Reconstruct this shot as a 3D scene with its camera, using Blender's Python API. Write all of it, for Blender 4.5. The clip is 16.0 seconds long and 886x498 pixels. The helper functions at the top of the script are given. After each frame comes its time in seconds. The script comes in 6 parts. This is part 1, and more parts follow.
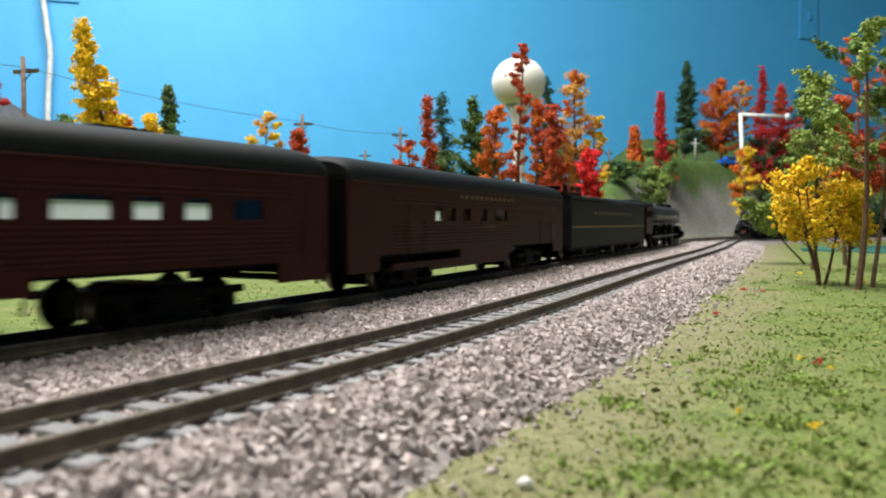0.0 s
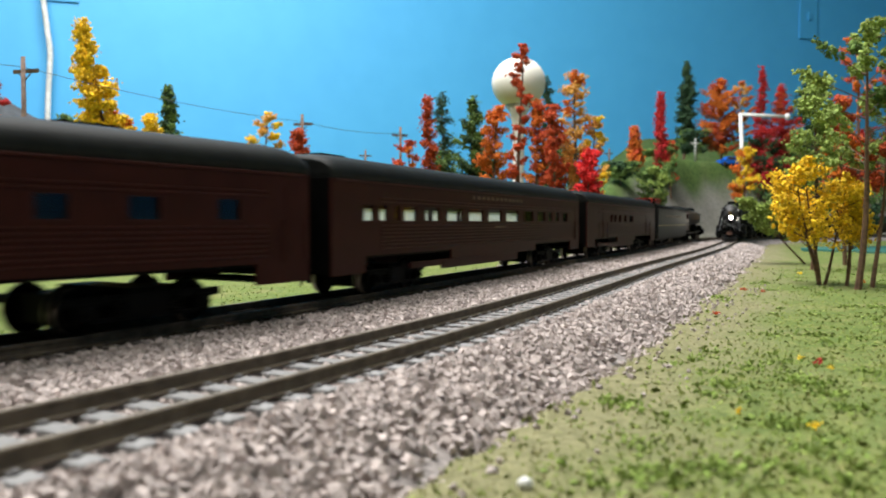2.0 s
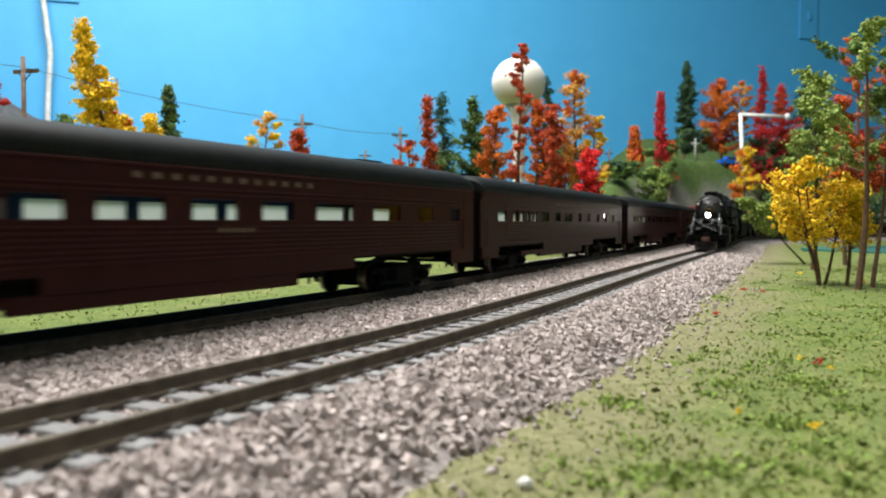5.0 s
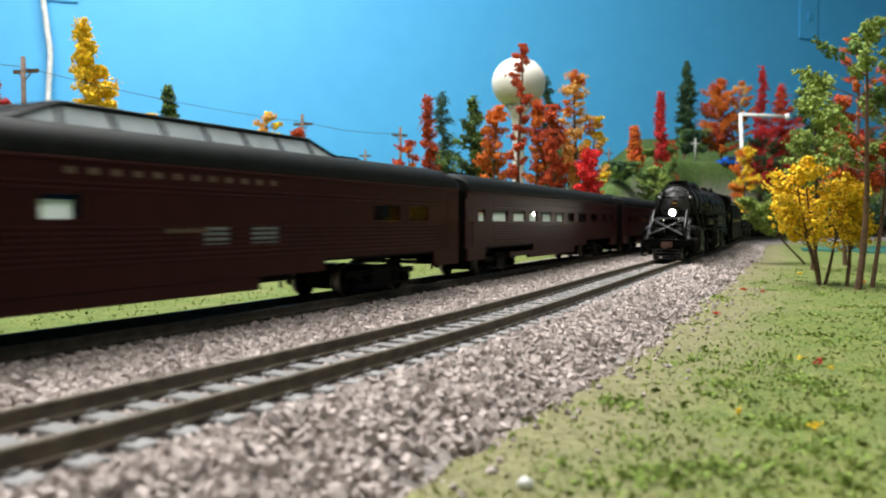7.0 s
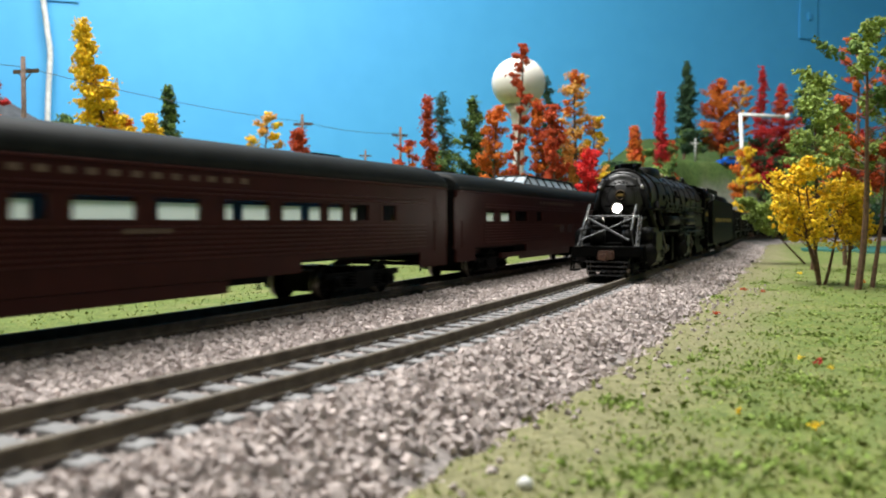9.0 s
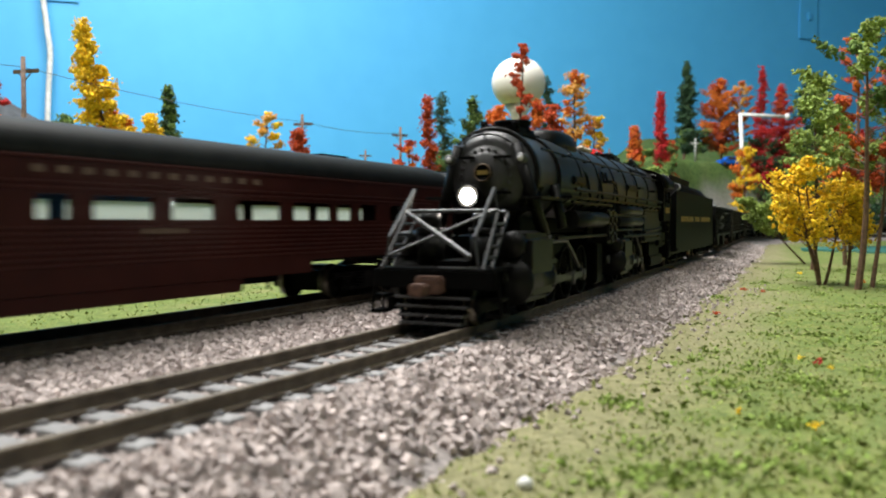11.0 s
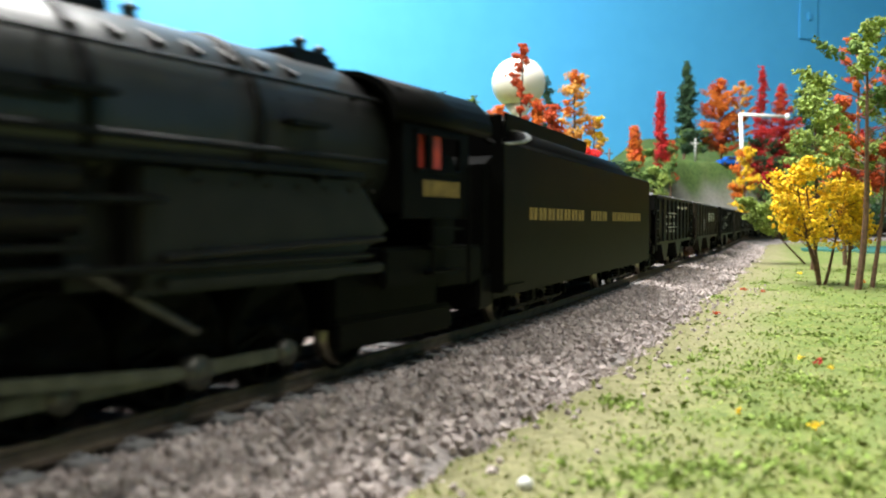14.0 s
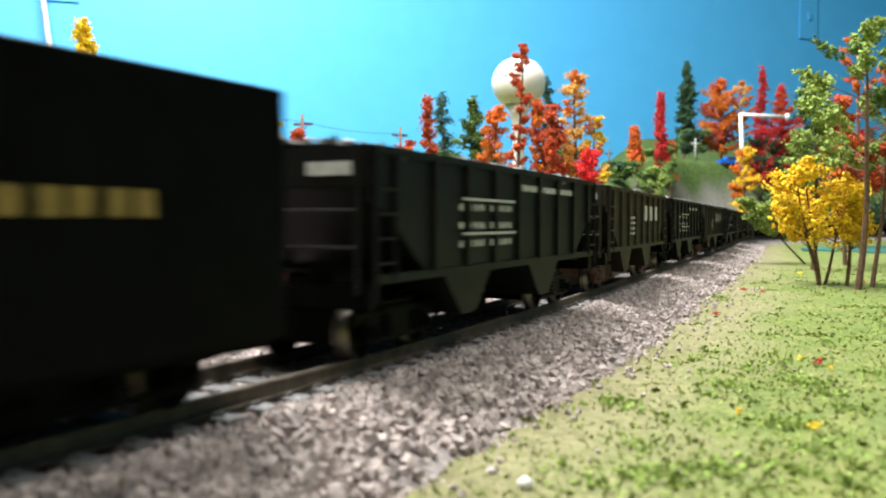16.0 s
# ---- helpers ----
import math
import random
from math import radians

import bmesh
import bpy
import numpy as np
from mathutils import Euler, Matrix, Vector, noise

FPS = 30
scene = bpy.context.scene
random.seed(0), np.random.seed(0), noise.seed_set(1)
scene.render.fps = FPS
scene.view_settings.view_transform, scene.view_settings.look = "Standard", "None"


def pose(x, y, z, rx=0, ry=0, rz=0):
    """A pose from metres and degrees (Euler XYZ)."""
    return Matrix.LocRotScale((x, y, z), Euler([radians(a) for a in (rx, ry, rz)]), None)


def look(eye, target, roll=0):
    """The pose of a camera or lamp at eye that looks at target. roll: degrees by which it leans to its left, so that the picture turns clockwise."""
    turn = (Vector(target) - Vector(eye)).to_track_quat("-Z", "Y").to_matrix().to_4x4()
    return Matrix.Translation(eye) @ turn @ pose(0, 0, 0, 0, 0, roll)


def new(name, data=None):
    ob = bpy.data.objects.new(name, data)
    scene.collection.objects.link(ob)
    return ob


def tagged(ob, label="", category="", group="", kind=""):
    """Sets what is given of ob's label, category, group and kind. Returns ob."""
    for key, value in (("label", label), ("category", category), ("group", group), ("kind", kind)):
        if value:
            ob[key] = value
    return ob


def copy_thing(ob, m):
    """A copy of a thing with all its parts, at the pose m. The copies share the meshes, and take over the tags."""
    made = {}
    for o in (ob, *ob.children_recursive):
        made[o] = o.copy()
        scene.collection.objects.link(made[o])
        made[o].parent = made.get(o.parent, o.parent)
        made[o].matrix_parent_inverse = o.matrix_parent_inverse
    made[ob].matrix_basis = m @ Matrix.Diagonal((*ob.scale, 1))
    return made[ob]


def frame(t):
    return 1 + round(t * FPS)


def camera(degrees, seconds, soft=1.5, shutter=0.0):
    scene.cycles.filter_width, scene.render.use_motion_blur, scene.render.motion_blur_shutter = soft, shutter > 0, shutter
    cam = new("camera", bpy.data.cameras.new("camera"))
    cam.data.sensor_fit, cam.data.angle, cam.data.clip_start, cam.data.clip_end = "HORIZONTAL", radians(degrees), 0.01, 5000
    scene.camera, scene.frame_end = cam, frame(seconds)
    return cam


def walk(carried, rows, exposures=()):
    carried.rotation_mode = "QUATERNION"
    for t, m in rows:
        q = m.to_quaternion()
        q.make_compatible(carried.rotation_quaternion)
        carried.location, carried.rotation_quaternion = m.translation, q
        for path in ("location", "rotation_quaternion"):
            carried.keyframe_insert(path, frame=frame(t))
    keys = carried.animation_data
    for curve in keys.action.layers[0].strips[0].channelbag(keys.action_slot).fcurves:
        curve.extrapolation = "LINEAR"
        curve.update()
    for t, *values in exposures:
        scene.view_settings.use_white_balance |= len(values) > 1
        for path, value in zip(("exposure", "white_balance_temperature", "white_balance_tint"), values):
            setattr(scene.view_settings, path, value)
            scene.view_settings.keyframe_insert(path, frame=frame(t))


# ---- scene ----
U = 0.001  # the layout is drawn up in millimetres

# camera on a small stand beside the near track, standing still
cam = camera(57.4, 16.0, soft=1.95, shutter=0.55)
EYE = pose(0, 0, 0.02358, 90 - 1.859, 0, 0)
walk(cam, [(0.0, EYE), (16.0, EYE)], exposures=[(0, 0.0), (9.0, 0.0), (11.3, 0.1), (12.3, 0.64), (16, 0.71)])
cam.data.dof.use_dof = True
cam.data.dof.focus_distance = 0.32
cam.data.dof.aperture_fstop = 34.0

# ---- light: one ceiling fitting over the layout, two added fill lamps, dark unseen walls
world = bpy.data.worlds.new("room_air")
scene.world = world
world.use_nodes = True
world.node_tree.nodes["Background"].inputs[0].default_value = (1.0, 0.97, 0.92, 1)
world.node_tree.nodes["Background"].inputs[1].default_value = 0.004


def area_light(name, place, target, sx, sy, watts, tone):
    data = bpy.data.lights.new(name, "AREA")
    data.shape, data.size, data.size_y = "RECTANGLE", sx, sy
    data.energy, data.color = watts, tone
    ob = new(name, data)
    ob.matrix_world = look(place, target)
    return ob


area_light("ceiling_or_fill_lamp", (-0.50, 0.45, 1.40), (-0.42, 0.5, 0), 0.6, 1.2, 47, (1.0, 0.985, 0.96))
# fill lamp added on the camera side to lift the shade beside the train
area_light("ceiling_or_fill_lamp", (0.45, -0.55, 1.40), (0.4, -0.3, 0), 1.2, 0.5, 10, (1.0, 0.97, 0.93))
# lamp added further back to brighten the backdrop wall
area_light("ceiling_or_fill_lamp", (-0.25, 1.15, 1.40), (-0.2, 1.3, 0), 1.1, 0.35, 23, (1.0, 0.985, 0.96))


# ---- materials
def mat(name, a, b=None, size=2.0, rough=0.6, metal=0.0, bump=0.0, big=0.0, per=0.0, glow=0.0, spec=0.5):
    """Principled material: two tones mixed by fine noise of that size in mm, a larger blotch, random tone per object or island."""
    m = bpy.data.materials.new(name)
    m.use_nodes = True
    nt = m.node_tree
    N, L = nt.nodes, nt.links
    bs = N["Principled BSDF"]
    bs.inputs["Roughness"].default_value = rough
    bs.inputs["Metallic"].default_value = metal
    bs.inputs["Specular IOR Level"].default_value = spec
    b = b or tuple(c * 0.72 for c in a)
    co = N.new("ShaderNodeTexCoord")
    n1 = N.new("ShaderNodeTexNoise")
    n1.inputs["Scale"].default_value = 1000.0 / size
    n1.inputs["Detail"].default_value = 4
    L.new(co.outputs["Object"], n1.inputs["Vector"])
    r1 = N.new("ShaderNodeValToRGB")
    r1.color_ramp.elements[0].position, r1.color_ramp.elements[1].position = 0.36, 0.64
    r1.color_ramp.elements[0].color, r1.color_ramp.elements[1].color = (*b, 1), (*a, 1)
    L.new(n1.outputs["Fac"], r1.inputs["Fac"])
    out = r1.outputs["Color"]
    if big or per:
        hsv = N.new("ShaderNodeHueSaturation")
        L.new(out, hsv.inputs["Color"])
        add = N.new("ShaderNodeMath")
        add.operation = "MULTIPLY_ADD"
        add.inputs[1].default_value, add.inputs[2].default_value = 2 * max(big, per), 1 - max(big, per)
        if per:
            src = N.new("ShaderNodeNewGeometry").outputs["Random Per Island"]
        else:
            n2 = N.new("ShaderNodeTexNoise")
            n2.inputs["Scale"].default_value = 1000.0 / (size * 12)
            L.new(co.outputs["Object"], n2.inputs["Vector"])
            src = n2.outputs["Fac"]
        L.new(src, add.inputs[0])
        L.new(add.outputs[0], hsv.inputs["Value"])
        out = hsv.outputs["Color"]
    L.new(out, bs.inputs["Base Color"])
    if bump:
        bp = N.new("ShaderNodeBump")
        bp.inputs["Strength"].default_value = 1.0
        bp.inputs["Distance"].default_value = bump * U
        L.new(n1.outputs["Fac"], bp.inputs["Height"])
        L.new(bp.outputs["Normal"], bs.inputs["Normal"])
    if glow:
        bs.inputs["Emission Color"].default_value = (1.0, 0.93, 0.8, 1)
        bs.inputs["Emission Strength"].default_value = glow
    return m


def pane_mat(name, tint, rough=0.03):
    m = bpy.data.materials.new(name)
    m.use_nodes = True
    N, L = m.node_tree.nodes, m.node_tree.links
    N.remove(N["Principled BSDF"])
    tr, gl, mx, fr = (N.new("ShaderNodeBsdf" + k) if k != "Mix" and k != "F" else None for k in ("Transparent", "Glossy", "Mix", "F"))
    mx, fr = N.new("ShaderNodeMixShader"), N.new("ShaderNodeFresnel")
    fr.inputs["IOR"].default_value = 1.45
    tr.inputs["Color"].default_value = (*tint, 1)
    gl.inputs["Roughness"].default_value = rough
    L.new(fr.outputs[0], mx.inputs[0])
    L.new(tr.outputs[0], mx.inputs[1])
    L.new(gl.outputs[0], mx.inputs[2])
    L.new(mx.outputs[0], N["Material Output"].inputs["Surface"])
    return m


M_SKY = mat("painted_sky_blue_wall", (0.078, 0.43, 0.815), (0.072, 0.41, 0.79), 60, 0.55, bump=0.05, big=0.04)
M_ROOM = mat("dark_unseen_wall", (0.10, 0.075, 0.055), None, 80, 0.8)
M_CEIL = mat("white_ceiling", (0.75, 0.74, 0.71), (0.7, 0.69, 0.66), 40, 0.9)
M_BALLAST = mat("crushed_stone", (0.47, 0.405, 0.382), (0.295, 0.252, 0.238), 1.2, 0.95, bump=0.12, per=0.36, spec=0.15)
M_BED = mat("ballast_bed", (0.34, 0.30, 0.285), (0.15, 0.13, 0.125), 1.6, 0.95, bump=0.7, big=0.2)
M_RAIL = mat("weathered_rail_brown", (0.125, 0.10, 0.072), (0.08, 0.063, 0.046), 3, 0.7, 0.0, 0.02, big=0.2, spec=0.2)
M_RAILTOP = mat("worn_rail_head", (0.165, 0.14, 0.11), (0.11, 0.092, 0.072), 3, 0.6, 0.1, spec=0.3)
M_TIE = mat("weathered_grey_tie", (0.275, 0.27, 0.27), (0.18, 0.177, 0.178), 1.5, 0.9, 0, 0.08, big=0.25, spec=0.2)
M_TIEDARK = mat("dark_brown_tie", (0.12, 0.10, 0.085), (0.07, 0.06, 0.052), 1.5, 0.8, 0, 0.05)
M_TUSCAN = mat("dark_tuscan_red_paint", (0.036, 0.0092, 0.0070), (0.028, 0.0072, 0.0055), 8, 0.42, big=0.12, spec=0.09)
M_TUSCAN2 = mat("tuscan_red_ribs", (0.050, 0.0135, 0.0105), (0.039, 0.0105, 0.0082), 6, 0.42, spec=0.14)
M_ROOF = mat("charcoal_car_roof", (0.013, 0.0145, 0.0142), (0.009, 0.010, 0.0098), 6, 0.6, bump=0.02, big=0.25, spec=0.1)
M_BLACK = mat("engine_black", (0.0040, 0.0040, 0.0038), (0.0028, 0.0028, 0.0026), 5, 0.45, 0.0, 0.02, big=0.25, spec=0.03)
M_BOILER = mat("satin_black_boiler", (0.021, 0.021, 0.0215), (0.013, 0.013, 0.0135), 7, 0.38, 0.0, 0.02, big=0.35, spec=0.5)
M_GRAPH = mat("graphite_smokebox", (0.052, 0.051, 0.052), (0.034, 0.034, 0.035), 4, 0.40, 0.15, 0.03, big=0.3, spec=0.5)
M_FITTING = mat("oily_black_fittings", (0.0085, 0.0084, 0.008), (0.005, 0.005, 0.0048), 3, 0.38, 0.0, 0.03, big=0.3, spec=0.12)
M_RIM = mat("pale_tank_rim", (0.20, 0.20, 0.19), (0.12, 0.12, 0.115), 3, 0.5)
M_VALVE = mat("tarnished_ivory_metal", (0.55, 0.47, 0.36), (0.32, 0.26, 0.19), 2, 0.5)
M_FIREBOX = mat("dull_black_firebox_sheet", (0.010, 0.0098, 0.0095), (0.006, 0.006, 0.006), 6, 0.5, 0.0, 0.03, big=0.35, spec=0.2)
M_TREAD = mat("polished_wheel_steel", (0.30, 0.27, 0.22), (0.14, 0.12, 0.10), 2, 0.35, 0.8)
M_STEEL = mat("dull_steel_rod", (0.08, 0.08, 0.067), (0.042, 0.042, 0.036), 3, 0.42, 0.35)
M_HANDRAIL = mat("grey_handrail", (0.045, 0.045, 0.046), (0.026, 0.026, 0.027), 3, 0.45, 0.2)
M_BRASS = mat("gold_paint", (0.33, 0.22, 0.055), (0.22, 0.145, 0.036), 2, 0.5, 0.1)
M_FADEDGOLD = mat("faded_gold_lettering", (0.15, 0.10, 0.06), (0.1, 0.065, 0.04), 2, 0.6)
M_WHITE = mat("white_lettering", (0.62, 0.62, 0.6), (0.45, 0.45, 0.43), 2, 0.6)
M_REDWIN = mat("red_window_trim", (0.50, 0.05, 0.03), None, 3, 0.5)
M_RUST = mat("rusty_coupler", (0.10, 0.045, 0.026), (0.055, 0.027, 0.017), 1.5, 0.8, 0.1, 0.05)
M_LAMP = mat("headlight_bulb", (1, 0.95, 0.85), None, 5, 0.3, glow=180)
M_HOPPER = mat("black_hopper_paint", (0.008, 0.0078, 0.0072), (0.005, 0.005, 0.0047), 6, 0.5, 0, 0.02, big=0.3, spec=0.15)
M_HOPPER2 = mat("olive_brown_hopper_paint", (0.027, 0.023, 0.014), (0.018, 0.015, 0.01), 6, 0.55, 0, 0.02, big=0.3, spec=0.2)
M_COAL = mat("coal_load", (0.16, 0.15, 0.14), (0.05, 0.05, 0.05), 2.5, 0.6, bump=0.8)
M_COALBIT = mat("coal_lump", (0.17, 0.165, 0.16), (0.08, 0.08, 0.08), 1, 0.5, per=0.4)
M_GLASS = pane_mat("car_window_glass", (0.88, 0.92, 0.92))
# translucent film added on the unseen far side to brighten the windows
def frosted():
    m = bpy.data.materials.new("added_frosted_film")
    m.use_nodes = True
    N, L = m.node_tree.nodes, m.node_tree.links
    N.remove(N["Principled BSDF"])
    a, b, mx = N.new("ShaderNodeBsdfTranslucent"), N.new("ShaderNodeBsdfDiffuse"), N.new("ShaderNodeMixShader")
    a.inputs["Color"].default_value = (0.62, 0.64, 0.58, 1)
    b.inputs["Color"].default_value = (0.7, 0.7, 0.66, 1)
    mx.inputs[0].default_value = 0.25
    L.new(a.outputs[0], mx.inputs[1])
    L.new(b.outputs[0], mx.inputs[2])
    L.new(mx.outputs[0], N["Material Output"].inputs["Surface"])
    return m


M_FROST = frosted()
M_DOMEGLASS = mat("pale_opaque_glazing", (0.46, 0.5, 0.53), (0.36, 0.4, 0.43), 6, 0.25)
M_TOWER = mat("ivory_tank_paint", (0.86, 0.84, 0.77), (0.83, 0.80, 0.72), 20, 0.45, big=0.05)
M_WOOD = mat("weathered_pole_wood", (0.16, 0.105, 0.075), (0.08, 0.05, 0.035), 2.5, 0.85, 0, 0.15)
M_GREYPOLE = mat("pale_grey_pole", (0.42, 0.43, 0.40), (0.33, 0.33, 0.31), 3, 0.7)
M_WIRE = mat("black_thread", (0.03, 0.035, 0.05), None, 2, 0.6)
M_CABLE = mat("white_cable", (0.8, 0.8, 0.78), None, 10, 0.4)
M_BLUECAR = mat("bright_blue_car_paint", (0.02, 0.14, 0.62), None, 4, 0.25)
M_TYRE = mat("black_rubber", (0.02, 0.02, 0.02), None, 2, 0.8)
M_BARK = mat("brown_armature_bark", (0.17, 0.095, 0.055), (0.09, 0.05, 0.03), 2, 0.8, 0, 0.15)
M_POND = mat("teal_green_felt", (0.03, 0.15, 0.12), (0.022, 0.115, 0.09), 5, 0.7, bump=0.1, big=0.15)
LEAF = {
    "yellow": mat("yellow_foliage", (0.95, 0.68, 0.03), (0.72, 0.44, 0.015), 2, 0.9, per=0.3),
    "pale": mat("pale_gold_foliage", (0.80, 0.46, 0.10), (0.6, 0.3, 0.06), 2, 0.9, per=0.3),
    "orange": mat("orange_foliage", (0.68, 0.19, 0.015), (0.48, 0.10, 0.01), 2, 0.9, per=0.35),
    "rust": mat("red_orange_foliage", (0.55, 0.085, 0.02), (0.36, 0.045, 0.012), 2, 0.9, per=0.35),
    "red": mat("crimson_foliage", (0.52, 0.018, 0.018), (0.32, 0.01, 0.012), 2, 0.9, per=0.35),
    "scarlet": mat("scarlet_foliage", (0.78, 0.03, 0.03), (0.52, 0.014, 0.018), 2, 0.9, per=0.35),
    "green": mat("mid_green_foliage", (0.15, 0.24, 0.055), (0.085, 0.15, 0.034), 2, 0.9, per=0.4),
    "light": mat("light_green_foliage", (0.30, 0.39, 0.09), (0.19, 0.27, 0.055), 2, 0.9, per=0.35),
    "dark": mat("dark_green_foliage", (0.035, 0.085, 0.035), (0.018, 0.048, 0.02), 2, 0.9, per=0.4),
    "spruce": mat("blue_green_foliage", (0.06, 0.13, 0.08), (0.03, 0.075, 0.045), 2, 0.9, per=0.4),
    "straw": mat("straw_turf", (0.245, 0.235, 0.095), (0.19, 0.185, 0.07), 1, 0.95, per=0.3, spec=0.1),
    "turf": mat("green_turf_clump", (0.225, 0.27, 0.078), (0.165, 0.205, 0.055), 1, 0.95, per=0.35, spec=0.1),
    "tuft": mat("green_tuft", (0.25, 0.33, 0.085), (0.16, 0.235, 0.055), 1, 0.95, per=0.4, spec=0.1),
}


def ground_mat():
    m = mat("scenic_turf", (0.175, 0.215, 0.062), (0.085, 0.118, 0.032), 1.3, 0.95, bump=0.5, big=0.2, spec=0.1)
    N, L = m.node_tree.nodes, m.node_tree.links
    bs = N["Principled BSDF"]
    green = bs.inputs["Base Color"].links[0].from_socket
    co = N["Texture Coordinate"]
    for tone, size, lo, hi in (((0.21, 0.20, 0.085), 26.0, 0.50, 0.66), ((0.095, 0.142, 0.037), 7.0, 0.48, 0.62), ((0.26, 0.25, 0.09), 3.2, 0.57, 0.67), ((0.065, 0.10, 0.03), 4.5, 0.57, 0.68)):
        nz = N.new("ShaderNodeTexNoise")
        nz.inputs["Scale"].default_value = 1000.0 / size
        nz.inputs["Detail"].default_value = 6
        nz.inputs["Roughness"].default_value = 0.65
        L.new(co.outputs["Object"], nz.inputs["Vector"])
        mr = N.new("ShaderNodeMapRange")
        mr.inputs["From Min"].default_value, mr.inputs["From Max"].default_value = lo, hi
        mr.inputs["To Max"].default_value = 0.8
        L.new(nz.outputs["Fac"], mr.inputs["Value"])
        mx = N.new("ShaderNodeMix")
        mx.data_type = "RGBA"
        L.new(mr.outputs["Result"], mx.inputs["Factor"])
        L.new(green, mx.inputs["A"])
        mx.inputs["B"].default_value = (*tone, 1)
        green = mx.outputs["Result"]
    for attr, ca, cb, size in (("moss", (0.10, 0.155, 0.045), (0.055, 0.095, 0.028), 6.0), ("dust", (0.245, 0.23, 0.125), (0.145, 0.14, 0.072), 1.6), ("rock", (0.33, 0.315, 0.28), (0.25, 0.24, 0.21), 5.0), ("road", (0.24, 0.23, 0.23), (0.18, 0.17, 0.17), 4.0)):
        at = N.new("ShaderNodeAttribute")
        at.attribute_name = attr
        nz = N.new("ShaderNodeTexNoise")
        nz.inputs["Scale"].default_value = 1000.0 / size
        nz.inputs["Detail"].default_value = 5
        L.new(co.outputs["Object"], nz.inputs["Vector"])
        rp = N.new("ShaderNodeValToRGB")
        rp.color_ramp.elements[0].position, rp.color_ramp.elements[1].position = 0.35, 0.65
        rp.color_ramp.elements[0].color, rp.color_ramp.elements[1].color = (*cb, 1), (*ca, 1)
        L.new(nz.outputs["Fac"], rp.inputs["Fac"])
        mx = N.new("ShaderNodeMix")
        mx.data_type = "RGBA"
        L.new(at.outputs["Fac"], mx.inputs["Factor"])
        L.new(green, mx.inputs["A"])
        L.new(rp.outputs["Color"], mx.inputs["B"])
        green = mx.outputs["Result"]
    L.new(green, bs.inputs["Base Color"])
    return m


M_GROUND = ground_mat()


# ---- mesh helpers, all in millimetres
def part(name, bm, material, parent=None, label=""):
    me = bpy.data.meshes.new(name)
    bmesh.ops.scale(bm, vec=(U, U, U), verts=bm.verts)
    bm.to_mesh(me)
    bm.free()
    for one in material if isinstance(material, (list, tuple)) else [material]:
        me.materials.append(one)
    ob = new(name, me)
    if parent:
        ob.parent = parent
    if label:
        tagged(ob, label)
    return ob


def raw(name, verts, faces, material, parent=None, smooth=False):
    me = bpy.data.meshes.new(name)
    me.from_pydata((np.asarray(verts) * U).tolist(), [], faces if isinstance(faces, list) else faces.tolist())
    me.materials.append(material)
    if smooth:
        me.polygons.foreach_set("use_smooth", [True] * len(me.polygons))
    ob = new(name, me)
    if parent:
        ob.parent = parent
    return ob


def thing(name, label, category, group="", kind=""):
    return tagged(new(name), label, category, group, kind)


def box(bm, x0, x1, y0, y1, z0, z1, bev=0.0):
    geo = bmesh.ops.create_cube(bm, size=1, matrix=Matrix.Translation(((x0 + x1) / 2, (y0 + y1) / 2, (z0 + z1) / 2)) @ Matrix.Diagonal((abs(x1 - x0), abs(y1 - y0), abs(z1 - z0), 1)))
    if bev:
        edges = list({e for v in geo["verts"] for e in v.link_edges})
        bmesh.ops.bevel(bm, geom=edges, offset=bev, segments=2, affect="EDGES")
    return bm


def rod(bm, p, q, r0, r1=None, n=8, caps=True):
    p, q = Vector(p), Vector(q)
    r1 = r0 if r1 is None else r1
    way = q - p
    m = Matrix.Translation((p + q) / 2) @ way.to_track_quat("Z", "Y").to_matrix().to_4x4()
    geo = bmesh.ops.create_cone(bm, cap_ends=caps, segments=n, radius1=r0, radius2=max(r1, 1e-4), depth=way.length, matrix=m)
    if n > 8:
        for f in {f for v in geo["verts"] for f in v.link_faces}:
            f.smooth = len(f.verts) == 4
    return bm


def ball(bm, c, r, u=12, v=8, sx=1, sy=1, sz=1):
    geo = bmesh.ops.create_uvsphere(bm, u_segments=u, v_segments=v, radius=r, matrix=Matrix.Translation(c) @ Matrix.Diagonal((sx, sy, sz, 1)))
    for f in {f for w in geo["verts"] for f in w.link_faces}:
        f.smooth = True
    return bm


def sweep(bm, rings, closed=True, caps=True, smooth=True):
    """Skin through rings of equally many points."""
    vs = [[bm.verts.new(p) for p in ring] for ring in rings]
    n = len(rings[0])
    for a, b in zip(vs, vs[1:]):
        for i in range(n if closed else n - 1):
            f = bm.faces.new((a[i], a[(i + 1) % n], b[(i + 1) % n], b[i]))
            f.smooth = smooth
    if caps and closed:
        bm.faces.new(vs[0][::-1])
        bm.faces.new(vs[-1])
    return bm


def lathe(bm, prof, n=24, centre=(0, 0), axis="z", ):
    """Turn (radius, height) pairs round z, or round x."""
    rings = []
    for r, h in prof:
        ring = []
        for i in range(n):
            a = 2 * math.pi * i / n
            c, s = max(r, 0.01) * math.cos(a), max(r, 0.01) * math.sin(a)
            ring.append((centre[0] + c, centre[1] + s, h) if axis == "z" else (h, centre[0] + c, centre[1] + s))
        rings.append(ring)
    return sweep(bm, rings)


def B():
    return bmesh.new()


